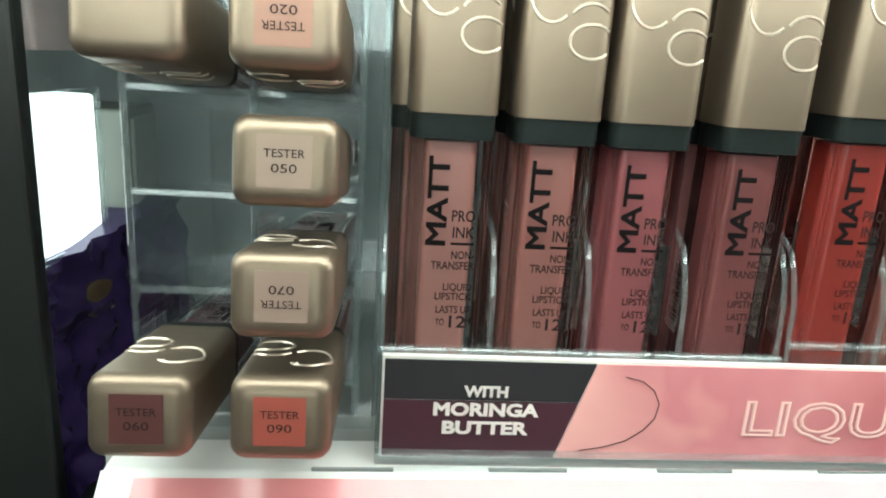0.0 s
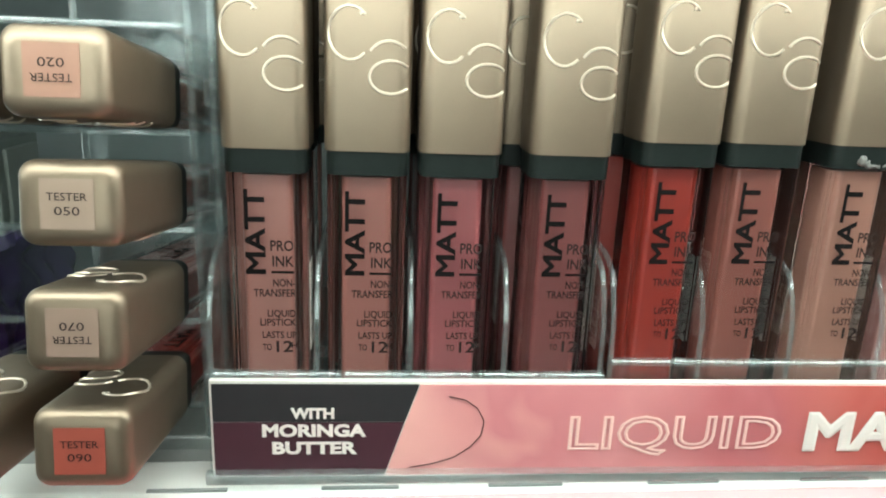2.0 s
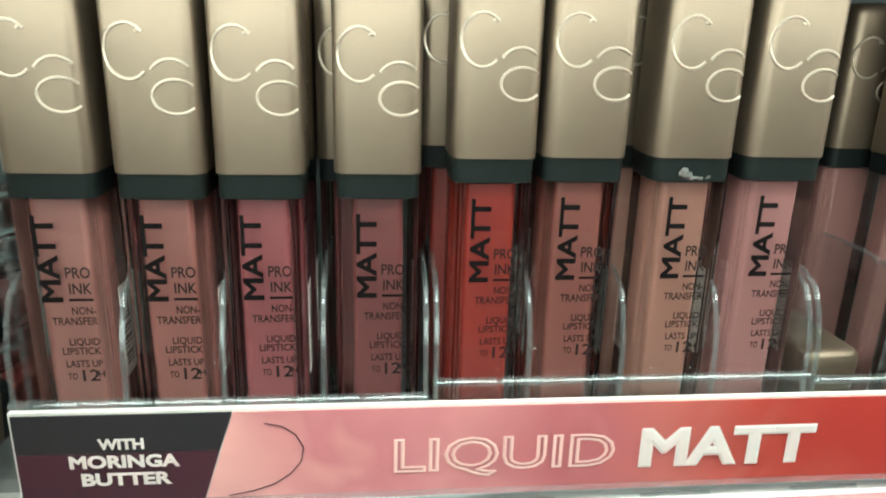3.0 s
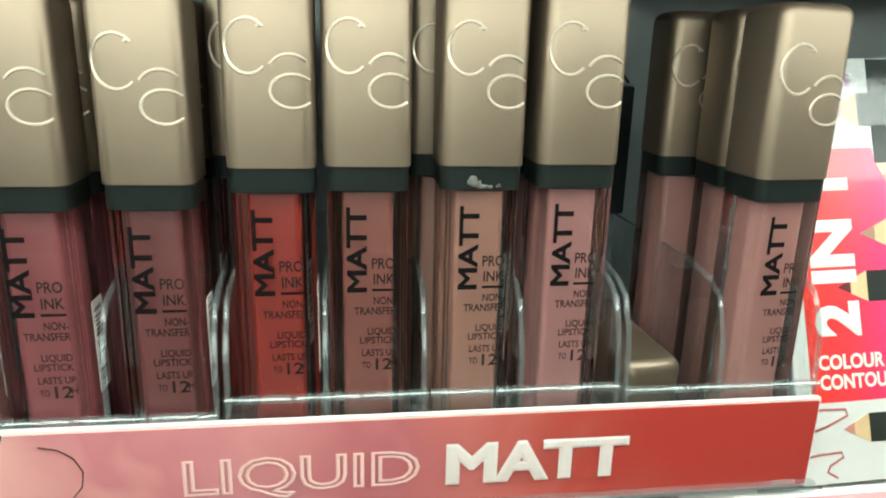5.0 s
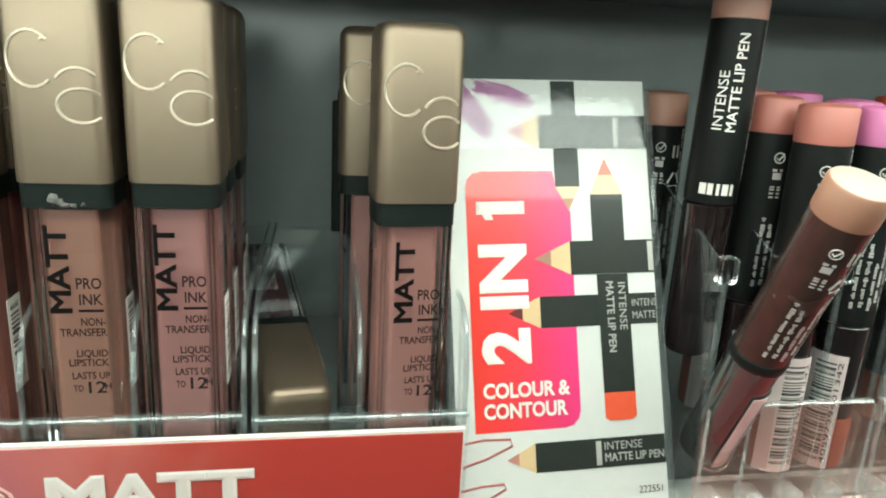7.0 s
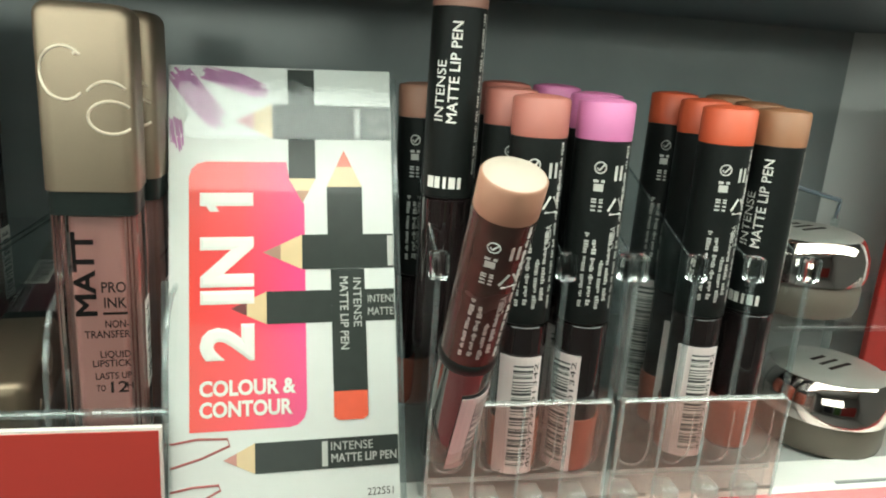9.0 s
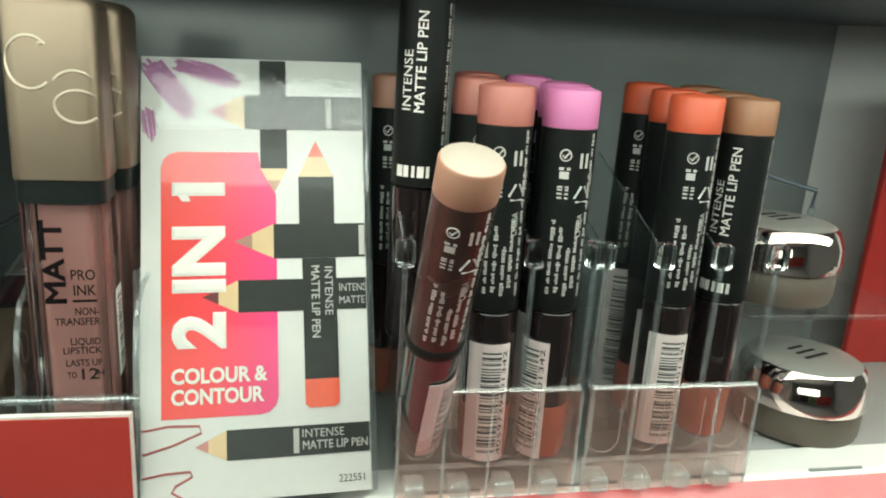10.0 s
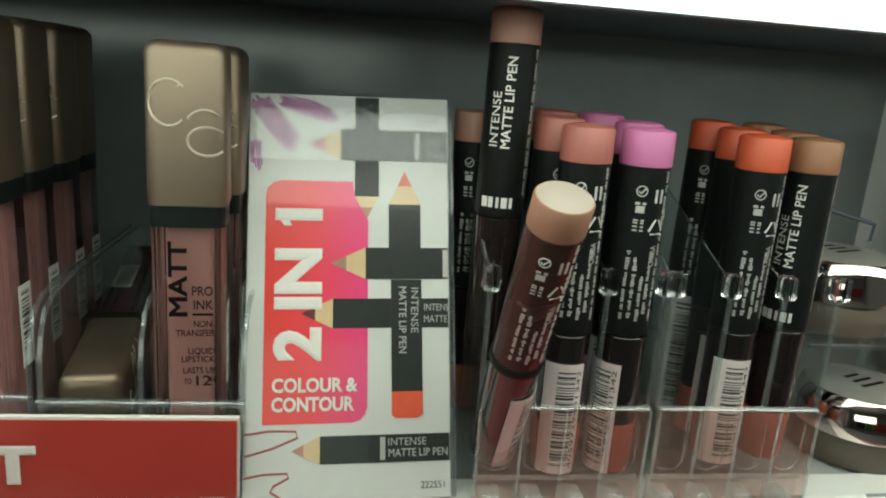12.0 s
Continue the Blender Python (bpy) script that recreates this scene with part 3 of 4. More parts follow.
def drawn_pencil(tip, shoulder, half, end, lead, upright, lift, dark, tip_mat):
    """A drawn pencil: black body, bare wood cone, coloured lead; upright: along the card's height."""
    def q(s, c):
        return (c, s) if upright else (s, c)
    (t0, c0), n = tip, half
    mid = t0 + (shoulder - t0) * lead
    k = n * lead
    g = part("drawn_pencil", shape([q(shoulder, c0 - n), q(end, c0 - n), q(end, c0 + n), q(shoulder, c0 + n)], lift), dark, card, "black drawn pencil body")
    part("wood", shape([q(mid, c0 - k), q(shoulder, c0 - n), q(shoulder, c0 + n), q(mid, c0 + k)], lift), DRAWN_WOOD, g, "bare wood cone")
    part("lead", shape([q(t0, c0), q(mid, c0 - k), q(mid, c0 + k)], lift), tip_mat, g, "coloured lead")
    return g


DRAWN_WOOD = surface("drawn_wood", (0.62, 0.45, 0.25), 0.35, 0, 0.15, 500, 0, (0.2, 1, 0.2), coat=0.3)
DRAWN_BLACK = surface("drawn_black", (0.024, 0.028, 0.024), 0.34, 0, 0.2, 300, coat=0.1, spec=0.3)


def ink(name, c):
    return surface(name, c, 0.35, 0, 0.08, 400, coat=0.3, stain=0.1)


PURPLE = surface("purple_swatch", (0.42, 0.17, 0.35), 0.4, 0, 0.45, 260, 0.1, (1, 1, 1), stain=0.3)
BLOCK = ramp_print("red_to_magenta", "X", ((0.0, (0.70, 0.035, 0.020)), (0.45, (0.74, 0.04, 0.06)), (1.0, (0.70, 0.04, 0.20))), (0.004, 0.031), wave=0.0)
block = [(4.4, -84.1), (4.4, -26.5), (4.9, -24.6), (6.3, -23.2), (8.3, -22.7), (26.3, -22.7), (26.9, -26.5), (29.0, -29.5), (30.3, -33.0), (30.2, -80.3), (29.6, -82.2), (28.2, -83.6), (26.2, -84.1)]
part("colour_block", shape(block, 0.00012), BLOCK, card, "red block fading to magenta")


def brush_stroke(x0, z0, x1, z1, w, n, seed):
    """A dry brush stroke: side by side streaks with ragged ends, kept on the card."""
    rnd = random.Random(seed)
    d = Vector((x1 - x0, z1 - z0)).normalized()
    q = Vector((-d.y, d.x))
    for k in range(n):
        o = (k + 0.5) / n - 0.5
        a = Vector((x0, z0)) + q * (o * w) + d * rnd.uniform(0, 2.2)
        b = Vector((x1, z1)) + q * (o * w * 0.8) - d * (rnd.uniform(0, 2.0) + 5 * o * o * w / 5)
        h = w / n * rnd.uniform(0.40, 0.62)
        m = a.lerp(b, rnd.uniform(0.35, 0.65)) + q * rnd.uniform(-0.15, 0.15)
        quad = [a - q * h, m - q * h * 1.1, b - q * h * 0.5, b + q * h * 0.5, m + q * h * 1.1, a + q * h]
        part("streak", shape([(max(0.15, p.x), min(-0.15, p.y)) for p in quad], 0.00012 + 0.000004 * (k % 2)), PURPLE, card, "smeared purple colour streak")


brush_stroke(0.8, -1.0, 12.2, -14.6, 6.2, 9, 3)
brush_stroke(6.5, -0.3, 22.4, -6.4, 4.6, 8, 5)
brush_stroke(0.8, -11.8, 2.2, -20.6, 3.6, 6, 8)
part("lettering", shape([(7.6, -32.2), (9.9, -32.2), (11.0, -34.4), (9.0, -34.4)], 0.00022), WHITE_INK, card, "flag of the numeral")
drawn_pencil((-32.4, 29.9), -26.6, 3.1, -0.3, 0.5, True, 0.00020, DRAWN_BLACK, ink("tan_lead", (0.42, 0.22, 0.14)))
drawn_pencil((-19.8, 39.7), -28.6, 4.15, -41.0, 0.45, True, 0.00020, DRAWN_BLACK, ink("coral_lead", (0.62, 0.12, 0.07)))
drawn_pencil((14.8, -13.0), 23.2, 4.1, 51.0, 0.5, False, 0.00030, DRAWN_BLACK, ink("mauve_lead", (0.45, 0.18, 0.22)))
drawn_pencil((20.7, -44.0), 29.6, 4.05, 51.0, 0.45, False, 0.00030, DRAWN_BLACK, ink("taupe_lead", (0.36, 0.20, 0.14)))
drawn_pencil((13.4, -56.8), 21.4, 3.75, 51.0, 0.45, False, 0.00020, DRAWN_BLACK, ink("wine_lead", (0.13, 0.025, 0.025)))
drawn_pencil((11.6, -90.6), 18.5, 3.4, 51.0, 0.42, False, 0.00020, DRAWN_BLACK, ink("rose_lead", (0.50, 0.22, 0.18)))
big = part("drawn_pen", shape([(36.1, -48.2), (44.0, -48.2), (44.2, -76.6), (36.3, -76.6)], 0.00032), DRAWN_BLACK, card, "black drawn lip pen")
part("pen_end", shape([(36.3, -76.6), (44.2, -76.6), (44.2, -82.4), (43.0, -83.2), (37.4, -83.2), (36.3, -82.4)], 0.00032), ink("orange_end", (0.75, 0.10, 0.045)), big, "orange pen end")


def card_text(txt, x, z, h, w, mat, turn=0, bold=0.0, lift=0.00036):
    part("lettering", moved(lettering(txt, h / 1000, w / 1000, bold=bold), pose(x / 1000, -lift, z / 1000, 0, turn, 0)), mat, card)


card_text("2 IN 1", 17.9, -48.0, 10.6, 38.6, WHITE_INK, -90, 0.05, 0.00022)
card_text("COLOUR &", 17.0, -76.2, 3.3, 21.2, WHITE_INK, 0, 0.035, 0.00022)
card_text("CONTOUR", 16.6, -80.9, 3.3, 20.4, WHITE_INK, 0, 0.035, 0.00022)
PALE_INK = surface("pale_print", (0.44, 0.43, 0.40), 0.4, 0, 0.05, 400)
card_text("INTENSE", 41.3, -56.0, 1.9, 11.5, PALE_INK, 90)
card_text("MATTE LIP PEN", 38.2, -58.5, 1.9, 17.0, PALE_INK, 90, 0.012)
card_text("INTENSE", 40.2, -89.9, 1.9, 9.6, PALE_INK)
card_text("MATTE LIP PEN", 43.0, -92.6, 1.9, 15.0, PALE_INK, 0, 0.012)
card_text("INTENS", 47.8, -56.2, 1.8, 6.4, PALE_INK)
card_text("MATTE", 47.6, -59.2, 1.8, 6.0, PALE_INK)
card_text("INT", 47.8, -13.0, 1.9, 4.6, PALE_INK)
card_text("MA", 48.2, -16.2, 1.9, 4.4, PALE_INK)
card_text("222551", 46.8, -100.6, 1.7, 6.0, GREY_INK)
for x, z0, z1 in ((33.4, -93.4, -87.8), (42.4, -16.6, -9.6), (49.6, -47.6, -40.4)):
    part("mark", shape([(x, z0), (x + 1.3, z0), (x + 1.3, z1), (x, z1)], 0.00038), PALE_INK, card, "pale printed mark")
for pts in ([(0.2, -86.4), (6.0, -85.6), (12.6, -85.9), (13.0, -87.4), (7.0, -89.8), (0.3, -91.6)], [(0.3, -96.8), (5.0, -96.0), (10.6, -95.9), (11.0, -97.0), (7.4, -98.8), (6.6, -100.2), (9.0, -101.8)]):
    part("scribble", tube([(x / 1000, -0.0001, z / 1000) for x, z in pts], 0.00030, 5, 0.5), ink("rose_scribble", (0.40, 0.11, 0.10)), card, "dusty rose scribble line")
part("sleeve_side", box(-0.0014, -0.0002, -0.0012, 0.0030, -0.1030, -0.050, 0.0003, 1), CLEAR_EDGE, card, "clear sleeve edge")
part("sleeve_side", box(0.0514, 0.0526, -0.0012, 0.0030, -0.1030, -0.002, 0.0003, 1), CLEAR_EDGE, card, "clear sleeve edge")
part("clear_tape", box(0.0, 0.0512, -0.0007, -0.0006, -0.0172, -0.0002), TAPE, card, "shiny wavy clear tape along the top")
part("sleeve_back", box(0.0, 0.0512, 0.0008, 0.0020, -0.1030, -0.004), CLEAR, card)

# ---- lip pens ----
PR = 0.0061
# reddish reflection low on the black caps, put into a colour of its own
RED_SHEEN_FOOT = surface("red_reflection_foot", (0.36, 0.105, 0.07), 0.25, 0, 0.15, 200, coat=0.4, stain=0.3)


def curved(r, a0, a1, z0, z1, n=8, thick=0.00012):
    """A patch that hugs a round pen between two angles from its front."""
    bm = bmesh.new()
    rows = []
    for i in range(n + 1):
        a = radians(a0 + (a1 - a0) * i / n)
        rows.append([bm.verts.new((rr * math.sin(a), -rr * math.cos(a), z)) for rr, z in ((r, z0), (r, z1), (r + thick, z1), (r + thick, z0))])
    for p, q in zip(rows, rows[1:]):
        for k in range(4):
            bm.faces.new((p[k], q[k], q[(k + 1) % 4], p[(k + 1) % 4]))
    bm.faces.new(rows[0])
    bm.faces.new(rows[-1][::-1])
    return bm


def wrapped(bm, r, turn):
    """Writing bent round a pen's body, turned by so many degrees."""
    for v in bm.verts:
        a = v.co.x / r + radians(turn)
        rr = r - v.co.y
        v.co = Vector((rr * math.sin(a), -rr * math.cos(a), v.co.z))
    return bm


def lip_pen(label, colour, titled, tip=None, body_mat=None, turn_by=8, cap_mat=None, foot=True):
    t = thing("lip_pen", Matrix(), label, "lip pen", "lip pens in the rack")
    part("cap", lathe(((0.0050, 0.0050), (0.0056, 0.0058), (0.0058, 0.0080), (PR - 0.0002, 0.0200), (PR - 0.0001, 0.0428), (PR - 0.0006, 0.0433))), cap_mat or GLOSS_BLACK, t, "glossy black cap", True)
    if foot:
        part("cap_foot", lathe(((0.0046, 0.0048), (0.0059, 0.0060), (0.0062, 0.0080), (0.0063, 0.0190), (0.0061, 0.0194))), RED_SHEEN_FOOT, t, "cap foot with its reddish reflection put into the colour", True)
    body = part("body", lathe(((PR - 0.0007, 0.0433), (PR, 0.0437), (PR, 0.0850))), body_mat or BLACK_PEN, t, "", True)
    part("end_plug", lathe(((PR, 0.0851), (PR + 0.00005, 0.0856), (PR + 0.00005, 0.0926), (PR - 0.0003, 0.0931), (PR * 0.6, 0.0936), (0.0004, 0.0938))), colour, t, "coloured end", True)
    if tip:
        part("end_face", lathe(((PR - 0.0004, 0.09315), (PR * 0.6, 0.0939), (0.0004, 0.0942))), tip, t, "pale worn end face", True)
    if titled:
        part("title", wrapped(merge(moved(lettering("INTENSE", 0.0022, 0.0130), pose(-0.0010, 0, 0.0672, 0, -90, 0)), moved(lettering("MATTE LIP PEN", 0.0022, 0.0215, bold=0.012), pose(0.0020, 0, 0.0712, 0, -90, 0))), PR, turn_by), WHITE_INK, body)
        mk = [moved(box(-0.0005 * w, 0.0005 * w, -0.00008, 0, 0.0, 0.0026), pose(-0.0034 + 0.0017 * i, 0, 0.0458)) for i, w in enumerate((1.6, 1.2, 0.7, 1.5, 0.8))]
        part("mark", wrapped(merge(*mk), PR, turn_by + 4), WHITE_INK, body, "white printed mark")
    rnd = random.Random(7)
    for col, turn in enumerate((62, 44) if titled else (-34, -17, 2, 18, 40)):
        z, bits = 0.0470 + 0.003 * rnd.random(), []
        stop = 0.0830 if (titled or col == 4) else 0.0655 - 0.003 * (col % 3)
        while z < stop:
            for k in range(rnd.randint(2, 6)):
                ln = rnd.uniform(0.00030, 0.00062)
                low, high = rnd.choice(((-0.00045, 0.00030), (-0.00045, 0.00030), (-0.00045, 0.00055), (-0.00020, 0.00030)))
                bits.append(moved(box(low, high, -0.00006, 0, 0, ln), pose(0, 0, z)))
                z += ln + 0.00016
            z += rnd.uniform(0.0004, 0.0008)
        tagged(part("fine_print", wrapped(merge(*bits), PR, turn), PALE_INK, body, "rows of tiny white print"), kind="stuff")
    if not titled:
        ring = tube([(x, 0, zz) for x, _, zz in arc(0, 0.0795, 0.0012, 0, 360, 0, 16)], 0.00015, 4)
        tick = tube([(-0.0007, 0, 0.0795), (-0.0002, 0, 0.0789), (0.0008, 0, 0.0802)], 0.00020, 4)
        part("symbol", wrapped(merge(ring, tick), PR, -22), PALE_INK, body, "white ring with a tick")
        pot = merge(moved(box(-0.0010, 0.0010, -0.0001, 0, 0.0744, 0.0760), pose(0, 0, 0)), moved(box(-0.0012, 0.0012, -0.0001, 0, 0.0763, 0.0769), pose(0, 0, 0)))
        part("symbol", wrapped(pot, PR, -22), PALE_INK, body, "small open jar symbol")
        part("symbol", wrapped(merge(*[box(-0.0012, 0.0012, -0.0001, 0, z0, z0 + 0.0004) for z0 in (0.0700, 0.0709, 0.0718, 0.0724)]), PR, -22), PALE_INK, body, "small striped symbol")
        loop = []
        for k in range(3):
            a0 = 90 + 120 * k
            p0, p1 = ((0.0021 * math.cos(radians(a0 + d)), 0.0021 * math.sin(radians(a0 + d))) for d in (12, 108))
            loop.append(tube([(p0[0], 0, 0.0708 + p0[1]), (p1[0], 0, 0.0708 + p1[1])], 0.00028, 4))
        part("symbol", wrapped(merge(*loop), PR, 22), PALE_INK, body, "three-armed loop symbol")
        part("symbol", wrapped(merge(*[box(x, x + 0.0006, -0.0001, 0, 0.0768, 0.0800) for x in (-0.0010, 0.0004)]), PR, 18), PALE_INK, body, "two white strokes")
        for k, txt in ((0, "FSC"), (1, "CHBBA")):
            part("lettering", wrapped(moved(lettering(txt, 0.0015, 0.0040 + 0.0012 * k, bold=0.01), pose(0.0008, 0, (0.0735, 0.0640)[k], 0, -90, 0)), PR, 40 - 20 * k), PALE_INK, body)
    return t


def sticker(pen, turn, z0, z1):
    s = part("sticker", moved(curved(PR + 0.0003, -46, 46, z0, z1), pose(0, 0, 0, 0, 0, turn)), surface("sticker_paper", (0.72, 0.62, 0.60), 0.45, 0, 0.03, 300), pen, "white bar code sticker")
    part("bar_code", moved(curved(PR + 0.00045, -14, 26, z0 + 0.002, z1 - 0.002), pose(0, 0, 0, 0, 0, turn)), BARS, s, "printed bar code")
    num = wrapped(moved(lettering("4059729401342", 0.0011, z1 - z0 - 0.003), pose(0, 0, (z0 + z1) / 2, 0, -90, 0)), PR + 0.00045, 38)
    part("number", moved(num, pose(0, 0, 0, 0, 0, turn)), BLACK_INK, s)


def plug(name, c):
    return surface(name, (c[0] * 0.64, c[1] * 0.64, c[2] * 0.63), 0.5, 0, 0.06, 300, 0.08, stain=0.08)


PENS = (("terracotta pink", (0.50, 0.165, 0.13), ((0.2835, 0.1325), (0.2798, 0.1460), (0.2809, 0.1595)), False), ("bright pink", (0.68, 0.20, 0.44), ((0.2982, 0.1325), (0.3008, 0.1462), (0.2944, 0.1600)), False),
        ("orange red", (0.72, 0.115, 0.045), ((0.3305, 0.1370), (0.3320, 0.1508), (0.3300, 0.1648)), False), ("warm brown", (0.38, 0.17, 0.085), ((0.3462, 0.1395), (0.3488, 0.1535), (0.3480, 0.1680)), True))
for nm, c, spots, titled in PENS:
    first_pen = lip_pen("black lip pen with a %s end, upright in clear rack" % nm, plug(nm.replace(" ", "_") + "_plug", c), titled, turn_by=-56)
    for k, (x, y) in enumerate(spots):
        m = pose(x, y, 0.0400 + (0.0, 0.0008, 0.0018)[k], 1.0 - k, 0.8 * (k - 1), (0, 14, -10)[k])
        p = first_pen
        if k == 0:
            first_pen.matrix_world = m
        else:
            p = copy_thing(first_pen, m)
        if nm in ("terracotta pink", "bright pink", "orange red") and k == 0:
            sticker(p, (-12, -62, -15)[("terracotta pink", "bright pink", "orange red").index(nm)], 0.006, 0.036)
        if nm == "orange red" and k == 2:
            sticker(p, -20, 0.012, 0.042)
tall = lip_pen("black lip pen with a pale nude end, raised above the others", plug("pale_nude_plug", (0.58, 0.31, 0.24)), True, turn_by=-30, foot=False)
tall.matrix_world = pose(0.2655, 0.1455, 0.0655, 0.5, 0.3, 8)
tall_back = lip_pen("black lip pen with a light brown end behind the raised one", plug("light_brown_plug", (0.46, 0.23, 0.16)), False)
tall_back.matrix_world = pose(0.2640, 0.1680, 0.0400, 0, -1, 0)
# the loose pen leans out of the rack towards the front
BROWN_BODY = surface("brown_pen_body", (0.058, 0.030, 0.024), 0.26, 0.3, 0.25, 300, 0.05, stain=0.3)
loose = lip_pen("brown lip pen with a cream end leaning forward out of rack", plug("tan_plug", (0.45, 0.225, 0.15)), False, plug("cream_face", (0.44, 0.37, 0.31)), BROWN_BODY, cap_mat=surface("smoked_chrome_cap", (0.11, 0.115, 0.11), 0.09, 0.7, 0.1, 300), foot=False)
sticker(loose, 40, 0.006, 0.034)
part("collar", lathe(((PR, 0.0418), (PR + 0.0003, 0.0422), (PR + 0.0003, 0.0446), (PR, 0.0450))), BLACK_COLLAR, loose, "dark collar ring", True)
axis = (Vector((0.2690, 0.1018, 0.1214)) - Vector((0.2677, 0.1200, 0.0800))).normalized()
loose.matrix_world = Matrix.Translation(Vector((0.2690, 0.1018, 0.1214)) - 0.0835 * axis) @ Vector((0, 0, 1)).rotation_difference(axis).to_matrix().to_4x4() @ Matrix.Diagonal((1, 1, 0.89, 1))

# ---- pen rack ----
def pen_rack(x0, pitch):
    t = thing("pen_rack", Matrix(), "clear acrylic pen rack module with upright dividers", "rack", "pen racks on the shelf")
    x1 = x0 + 3 * pitch
    part("floor_plate", box(x0, x1, 0.1275, 0.1760, 0.0370, 0.0448, 0.0004, 1), CLEAR, t, "thick clear floor")
    part("floor_edge", box(x0, x1, 0.1267, 0.1275, 0.0436, 0.0450, 0.0003, 1), BRIGHT_EDGE, t, "bright front edge of the floor")
    part("front_panel", box(x0, x1, 0.1250, 0.1266, 0.0372, 0.0642), PINK_SHEEN_CLEAR, t, "clear front, pink shelf reflection put into its tint")
    part("front_rim", box(x0, x1, 0.1248, 0.1268, 0.0640, 0.0648, 0.0003, 1), BRIGHT_EDGE, t, "bright moulded rim")
    for i in range(5):
        x = x0 + (x1 - x0) * i / 4
        part("rib", box(x - 0.0003, x + 0.0003, 0.1243, 0.1250, 0.0372, 0.0640, 0.0001, 1), BRIGHT_EDGE, t)
        if i < 4:
            part("foot", box(x + 0.0022, x + 0.0070, 0.1238, 0.1300, 0.0366, 0.0410, 0.0006, 1), BRIGHT_EDGE, t, "moulded clear foot")
            u = [(xc, 0.1272, zc) for xc, zc in ((x + 0.0018, 0.0600), (x + 0.0018, 0.0500))] + arc(x + 0.0056, 0.0500, 0.0038, 180, 360, 0.1272, 10) + [(x + 0.0094, 0.1272, 0.0600)]
            part("cup", tube(u, 0.00022, 5), BRIGHT_EDGE, t, "rounded moulded cup outline", True)
    for i in range(4):
        x = x0 + pitch * i
        d = part("divider", fin(((0.1275, 0.0450), (0.1275, 0.0970), (0.1720, 0.1150), (0.1760, 0.1150), (0.1760, 0.0450)), x - 0.0006, x + 0.0006), CLEAR, t)
        part("post", box(x - 0.0006, x + 0.0006, 0.1262, 0.1275, 0.0642, 0.0940, 0.0003, 1), CLEAR_EDGE, d, "clear front post")
        part("clip", box(x - 0.0021, x + 0.0021, 0.1250, 0.1290, 0.0938, 0.1000, 0.0010, 2), CLIP, d, "small glassy clip")
        part("edge", tube([(x, 0.1290, 0.0978), (x, 0.1720, 0.1152)], 0.0003, 5), CLEAR_EDGE, d)
    for k, (ya, yb) in enumerate(((0.1395, 0.1530), (0.1532, 0.1755))):
        part("floor_step", box(x0 + 0.0008, x1 - 0.0008, ya, yb, 0.0449, (0.0456, 0.0466)[k]), CLEAR, t, "raised clear step of the floor")
    part("riser", box(x0 + 0.0010, x0 + pitch - 0.0010, 0.1420, 0.1560, 0.0467, 0.0652), CLEAR, t, "clear riser block")
    return t


pen_rack(0.2615, 0.01450)
pen_rack(0.3075, 0.01465)

# ---- cream jars ----
def jar(x, y, z, label):
    t = thing("cream_jar", pose(x, y, z, 0, 0, 20) @ Matrix.Diagonal((0.85, 0.85, 0.92, 1)), label, "jar", "jars beside the rack")
    part("base", lathe(((0.0185, 0.0), (0.0205, 0.0008), (0.0212, 0.0030), (0.0212, 0.0085), (0.0204, 0.0105))), FROST, t, "frosted brownish glass base", True)
    lid = part("lid", lathe(((0.0206, 0.0106), (0.0216, 0.0110), (0.0222, 0.0135), (0.0218, 0.0185), (0.0200, 0.0228), (0.0188, 0.0240))), PINK_SHEEN_CHROME, t, "polished chrome lid band, pink reflection put into its tint", True)
    part("lid_top", lathe(((0.0188, 0.0240), (0.0170, 0.0248), (0.0100, 0.0254), (0.0004, 0.0256))), JAR_TOP, lid, "grey domed lid top", True)
    for i in range(3):
        part("mark", moved(box(-0.006 + 0.001 * i, 0.006 - 0.0012 * i, -0.0007, 0.0007, 0.0252, 0.02575), pose(0, -0.004 + 0.004 * i, -0.0001)), GREY_INK, lid, "worn dark print")
    return t


jar(0.3897, 0.1570, 0.0357, "frosted jar with a chrome lid standing on the shelf")
jar(0.3772, 0.1640, 0.0760, "frosted jar with a chrome lid on a clear stand")
stand = thing("jar_stand", Matrix(), "clear acrylic stand holding the upper jar", "stand")
part("deck", box(0.3590, 0.4150, 0.1440, 0.1880, 0.0742, 0.0757, 0.0004, 1), CLEAR, stand)
part("tab", box(0.4060, 0.4170, 0.1400, 0.1450, 0.0690, 0.0800, 0.0012, 2), CLIP, stand, "clear tab")
for x, y in ((0.3600, 0.1870), (0.4140, 0.1870)):
    part("leg", box(x - 0.0010, x + 0.0010, y - 0.001, y + 0.001, 0.0357, 0.0742), CLEAR_EDGE, stand)
part("arm", tube([(0.3640, 0.1720, 0.1130), (0.3930, 0.1700, 0.1065), (0.3925, 0.1700, 0.1010)], 0.0007, 6), DARK_TRIM, stand, "thin dark arm")
part("arm_post", box(0.3918, 0.3932, 0.1692, 0.1708, 0.0757, 0.1012), CLEAR_EDGE, stand)

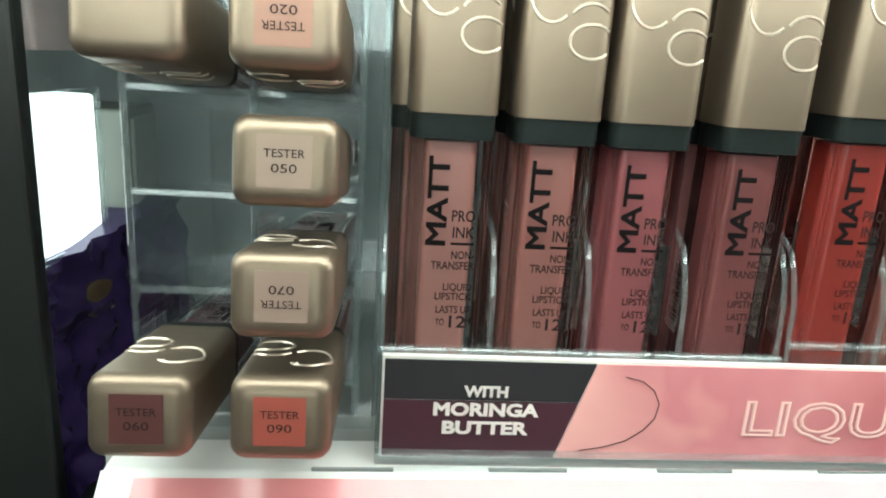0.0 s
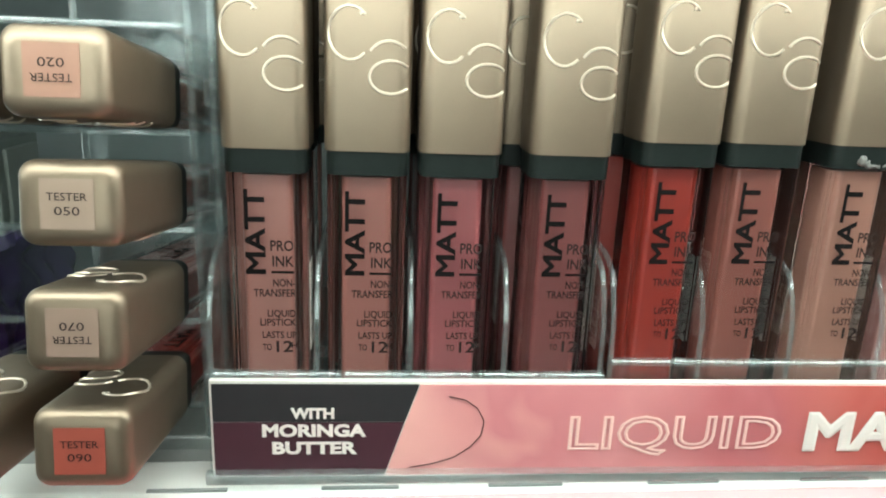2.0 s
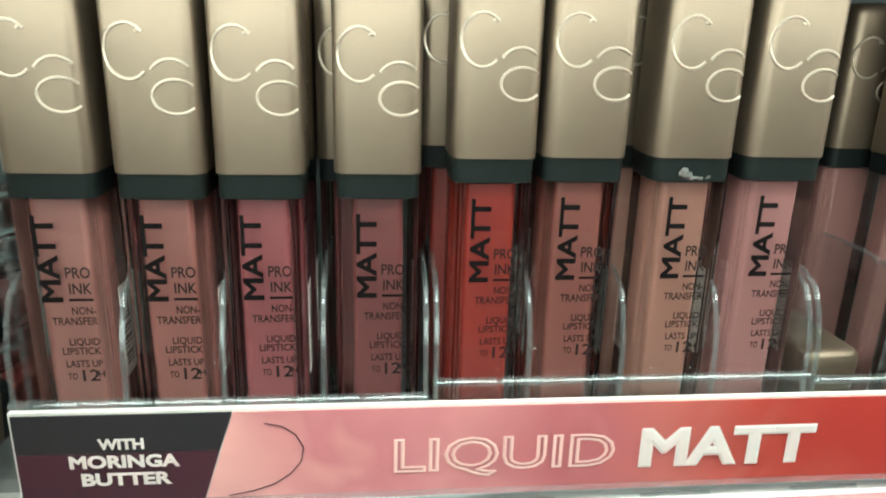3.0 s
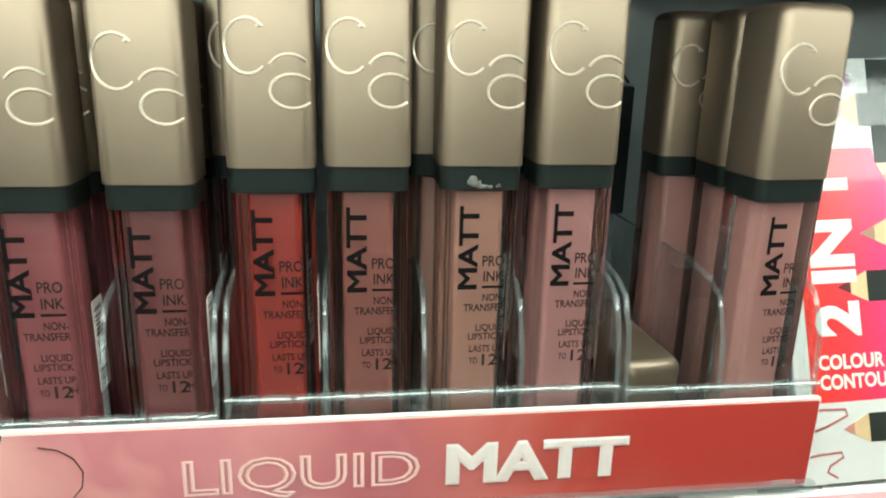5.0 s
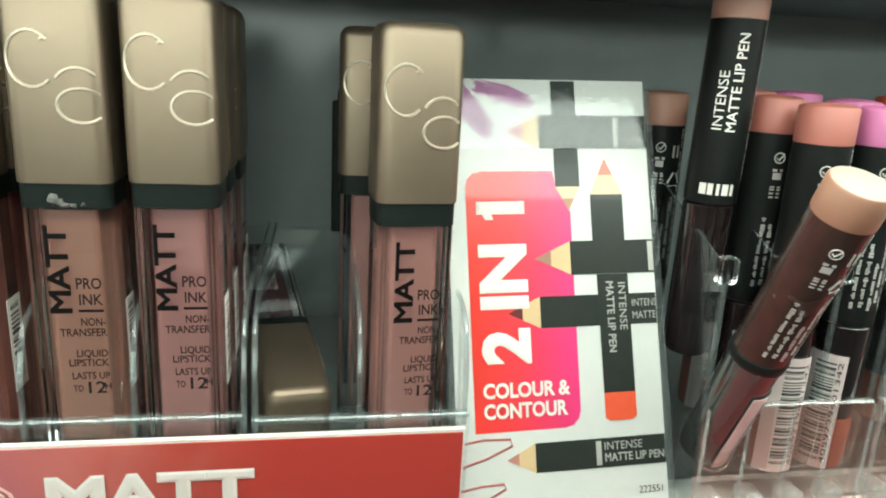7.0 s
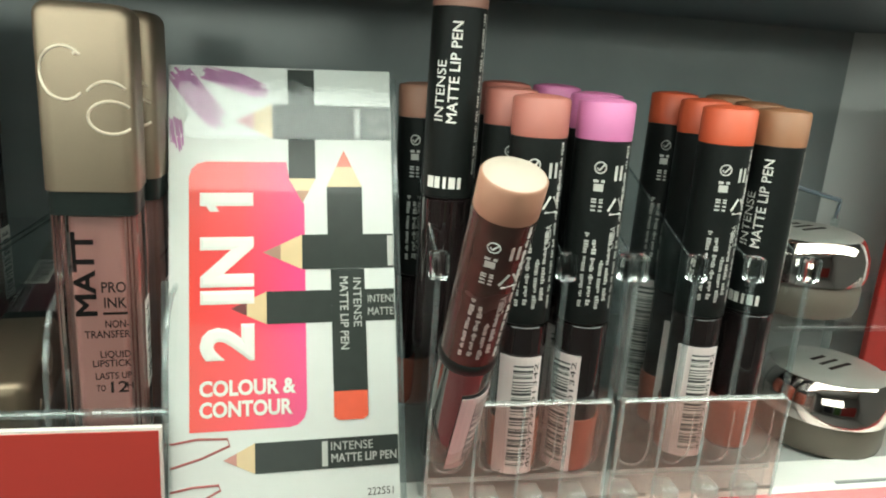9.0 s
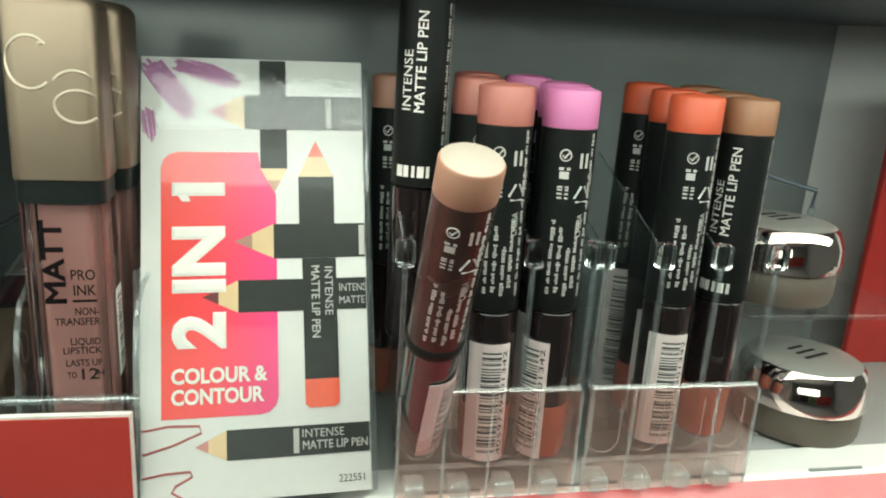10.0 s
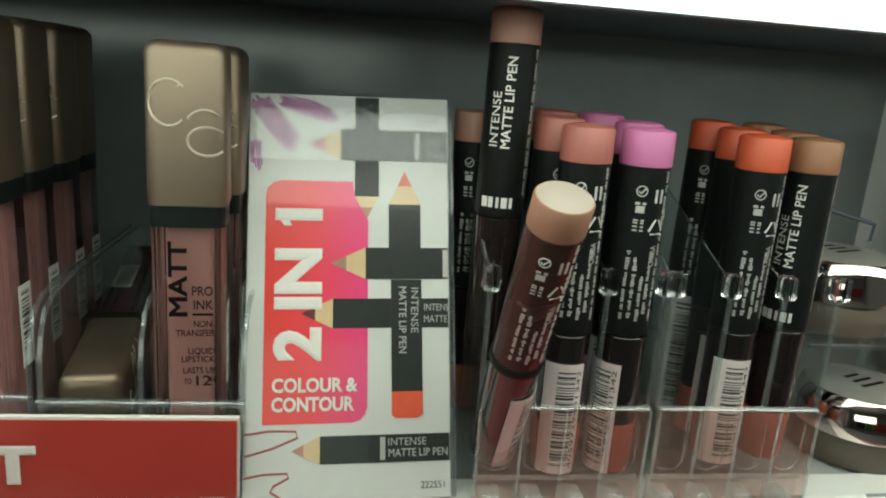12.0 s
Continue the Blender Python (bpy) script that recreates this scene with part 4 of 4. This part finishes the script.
# ---- things beside the tester holder ----
pillar = solid("black_post", box(-0.190, -0.0785, 0.1350, 0.1400, 0.0126, 0.30, 0.001), PILLAR, "glossy black post of the display", kind="structure")
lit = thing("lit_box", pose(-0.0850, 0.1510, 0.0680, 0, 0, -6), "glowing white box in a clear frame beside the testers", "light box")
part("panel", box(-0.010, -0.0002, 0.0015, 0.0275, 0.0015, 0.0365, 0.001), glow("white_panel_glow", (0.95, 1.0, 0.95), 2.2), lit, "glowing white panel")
for a in ((-0.0006, 0.0006, 0.0, 0.029, 0.0, 0.0014), (-0.0006, 0.0006, 0.0, 0.029, 0.0366, 0.038), (-0.0006, 0.0006, 0.0, 0.0014, 0.0015, 0.0365), (-0.0006, 0.0006, 0.0276, 0.029, 0.0015, 0.0365)):
    part("frame_bar", box(*a, 0.0003, 1), CLEAR_EDGE, lit)
pouch = thing("foil_pouch", Matrix(), "crumpled dark purple foil pouch in clear film below the lit box", "pouch")
bag = bmesh.new()
bmesh.ops.create_grid(bag, x_segments=36, y_segments=36, size=0.5)
for v in bag.verts:
    u, w = v.co.x, v.co.y
    crease = abs(noise.noise(Vector((u * 4, w * 4, 1)))) + 0.5 * abs(noise.noise(Vector((u * 9, w * 9, 5))))
    v.co = Vector((-0.0835 + 0.016 * (u + 0.5) - 0.007 * crease + 0.010 * max(0, -w), 0.176 + 0.060 * u, 0.0400 + 0.054 * w + 0.010 * (u + 0.5) * (w + 0.5)))
geom = bmesh.ops.extrude_face_region(bag, geom=bag.faces[:])
bmesh.ops.translate(bag, verts=[g for g in geom["geom"] if isinstance(g, bmesh.types.BMVert)], vec=(-0.010, 0, 0))
part("foil", bag, surface("dark_purple_foil", (0.055, 0.032, 0.13), 0.20, 0.3, 0.5, 160, 0.1, stain=0.4), pouch, "dark purple foil", True)
disc = lathe(((0.0004, 0.0014), (0.0070, 0.0011), (0.0098, 0.0004), (0.0104, 0.0)), 28)
part("window", moved(disc, pose(-0.0795, 0.1720, 0.0555, 0, 0, -14) @ pose(0, 0, 0, 0, 90, 0) @ Matrix.Diagonal((0.55, 1.0, 1.0, 1.0))), surface("brown_window", (0.10, 0.065, 0.035), 0.3, 0, 0.3, 300, 0.1, stain=0.4), pouch, "brown oval window", True)
grey = thing("grey_carton", pose(-0.0830, 0.1880, 0.0126), "grey green carton standing behind the lit box", "carton")
part("body", box(-0.012, 0.004, 0.0, 0.024, 0.0, 0.0875, 0.0008), surface("grey_carton_board", (0.20, 0.22, 0.19), 0.4, 0, 0.1, 100, 0.05, stain=0.4), grey)
part("flap", box(0.0041, 0.0052, 0.003, 0.021, 0.050, 0.085, 0.0003, 1), surface("carton_flap", (0.26, 0.27, 0.24), 0.4, 0, 0.1, 100), grey)

pack = thing("clear_pack", pose(-0.0880, 0.1660, 0.1065), "clear blister pack with a pale pink insert above the lit box", "package")
part("shell", rounded_prism(0.012, 0.030, 0.0, 0.045, 0.004, 4, 0.002), CLEAR, pack, smooth=True)
part("insert", rounded_prism(0.008, 0.024, 0.008, 0.040, 0.002, 3, 0.001), surface("pale_pink_insert", (0.42, 0.34, 0.33), 0.5, 0, 0.1, 200, stain=0.3), pack, "pale pink insert", True)

pusher = thing("tube_pusher", pose(0.1725, 0.2000, 0.0385), "dark plastic pusher standing at the back of empty slot", "pusher")
part("plate", box(0.0040, 0.0125, 0.0, 0.0016, 0.0480, 0.0870, 0.0006), BLACK_COLLAR, pusher)
part("stem", box(0.0070, 0.0095, 0.0004, 0.0014, 0.0, 0.0482), DARK_TRIM, pusher)
part("hook", tube([(0.0060, 0.0008, 0.0868), (0.0060, 0.0008, 0.0895), (0.0085, 0.0008, 0.0905), (0.0105, 0.0008, 0.0880)], 0.0005, 5), BLACK_COLLAR, pusher)
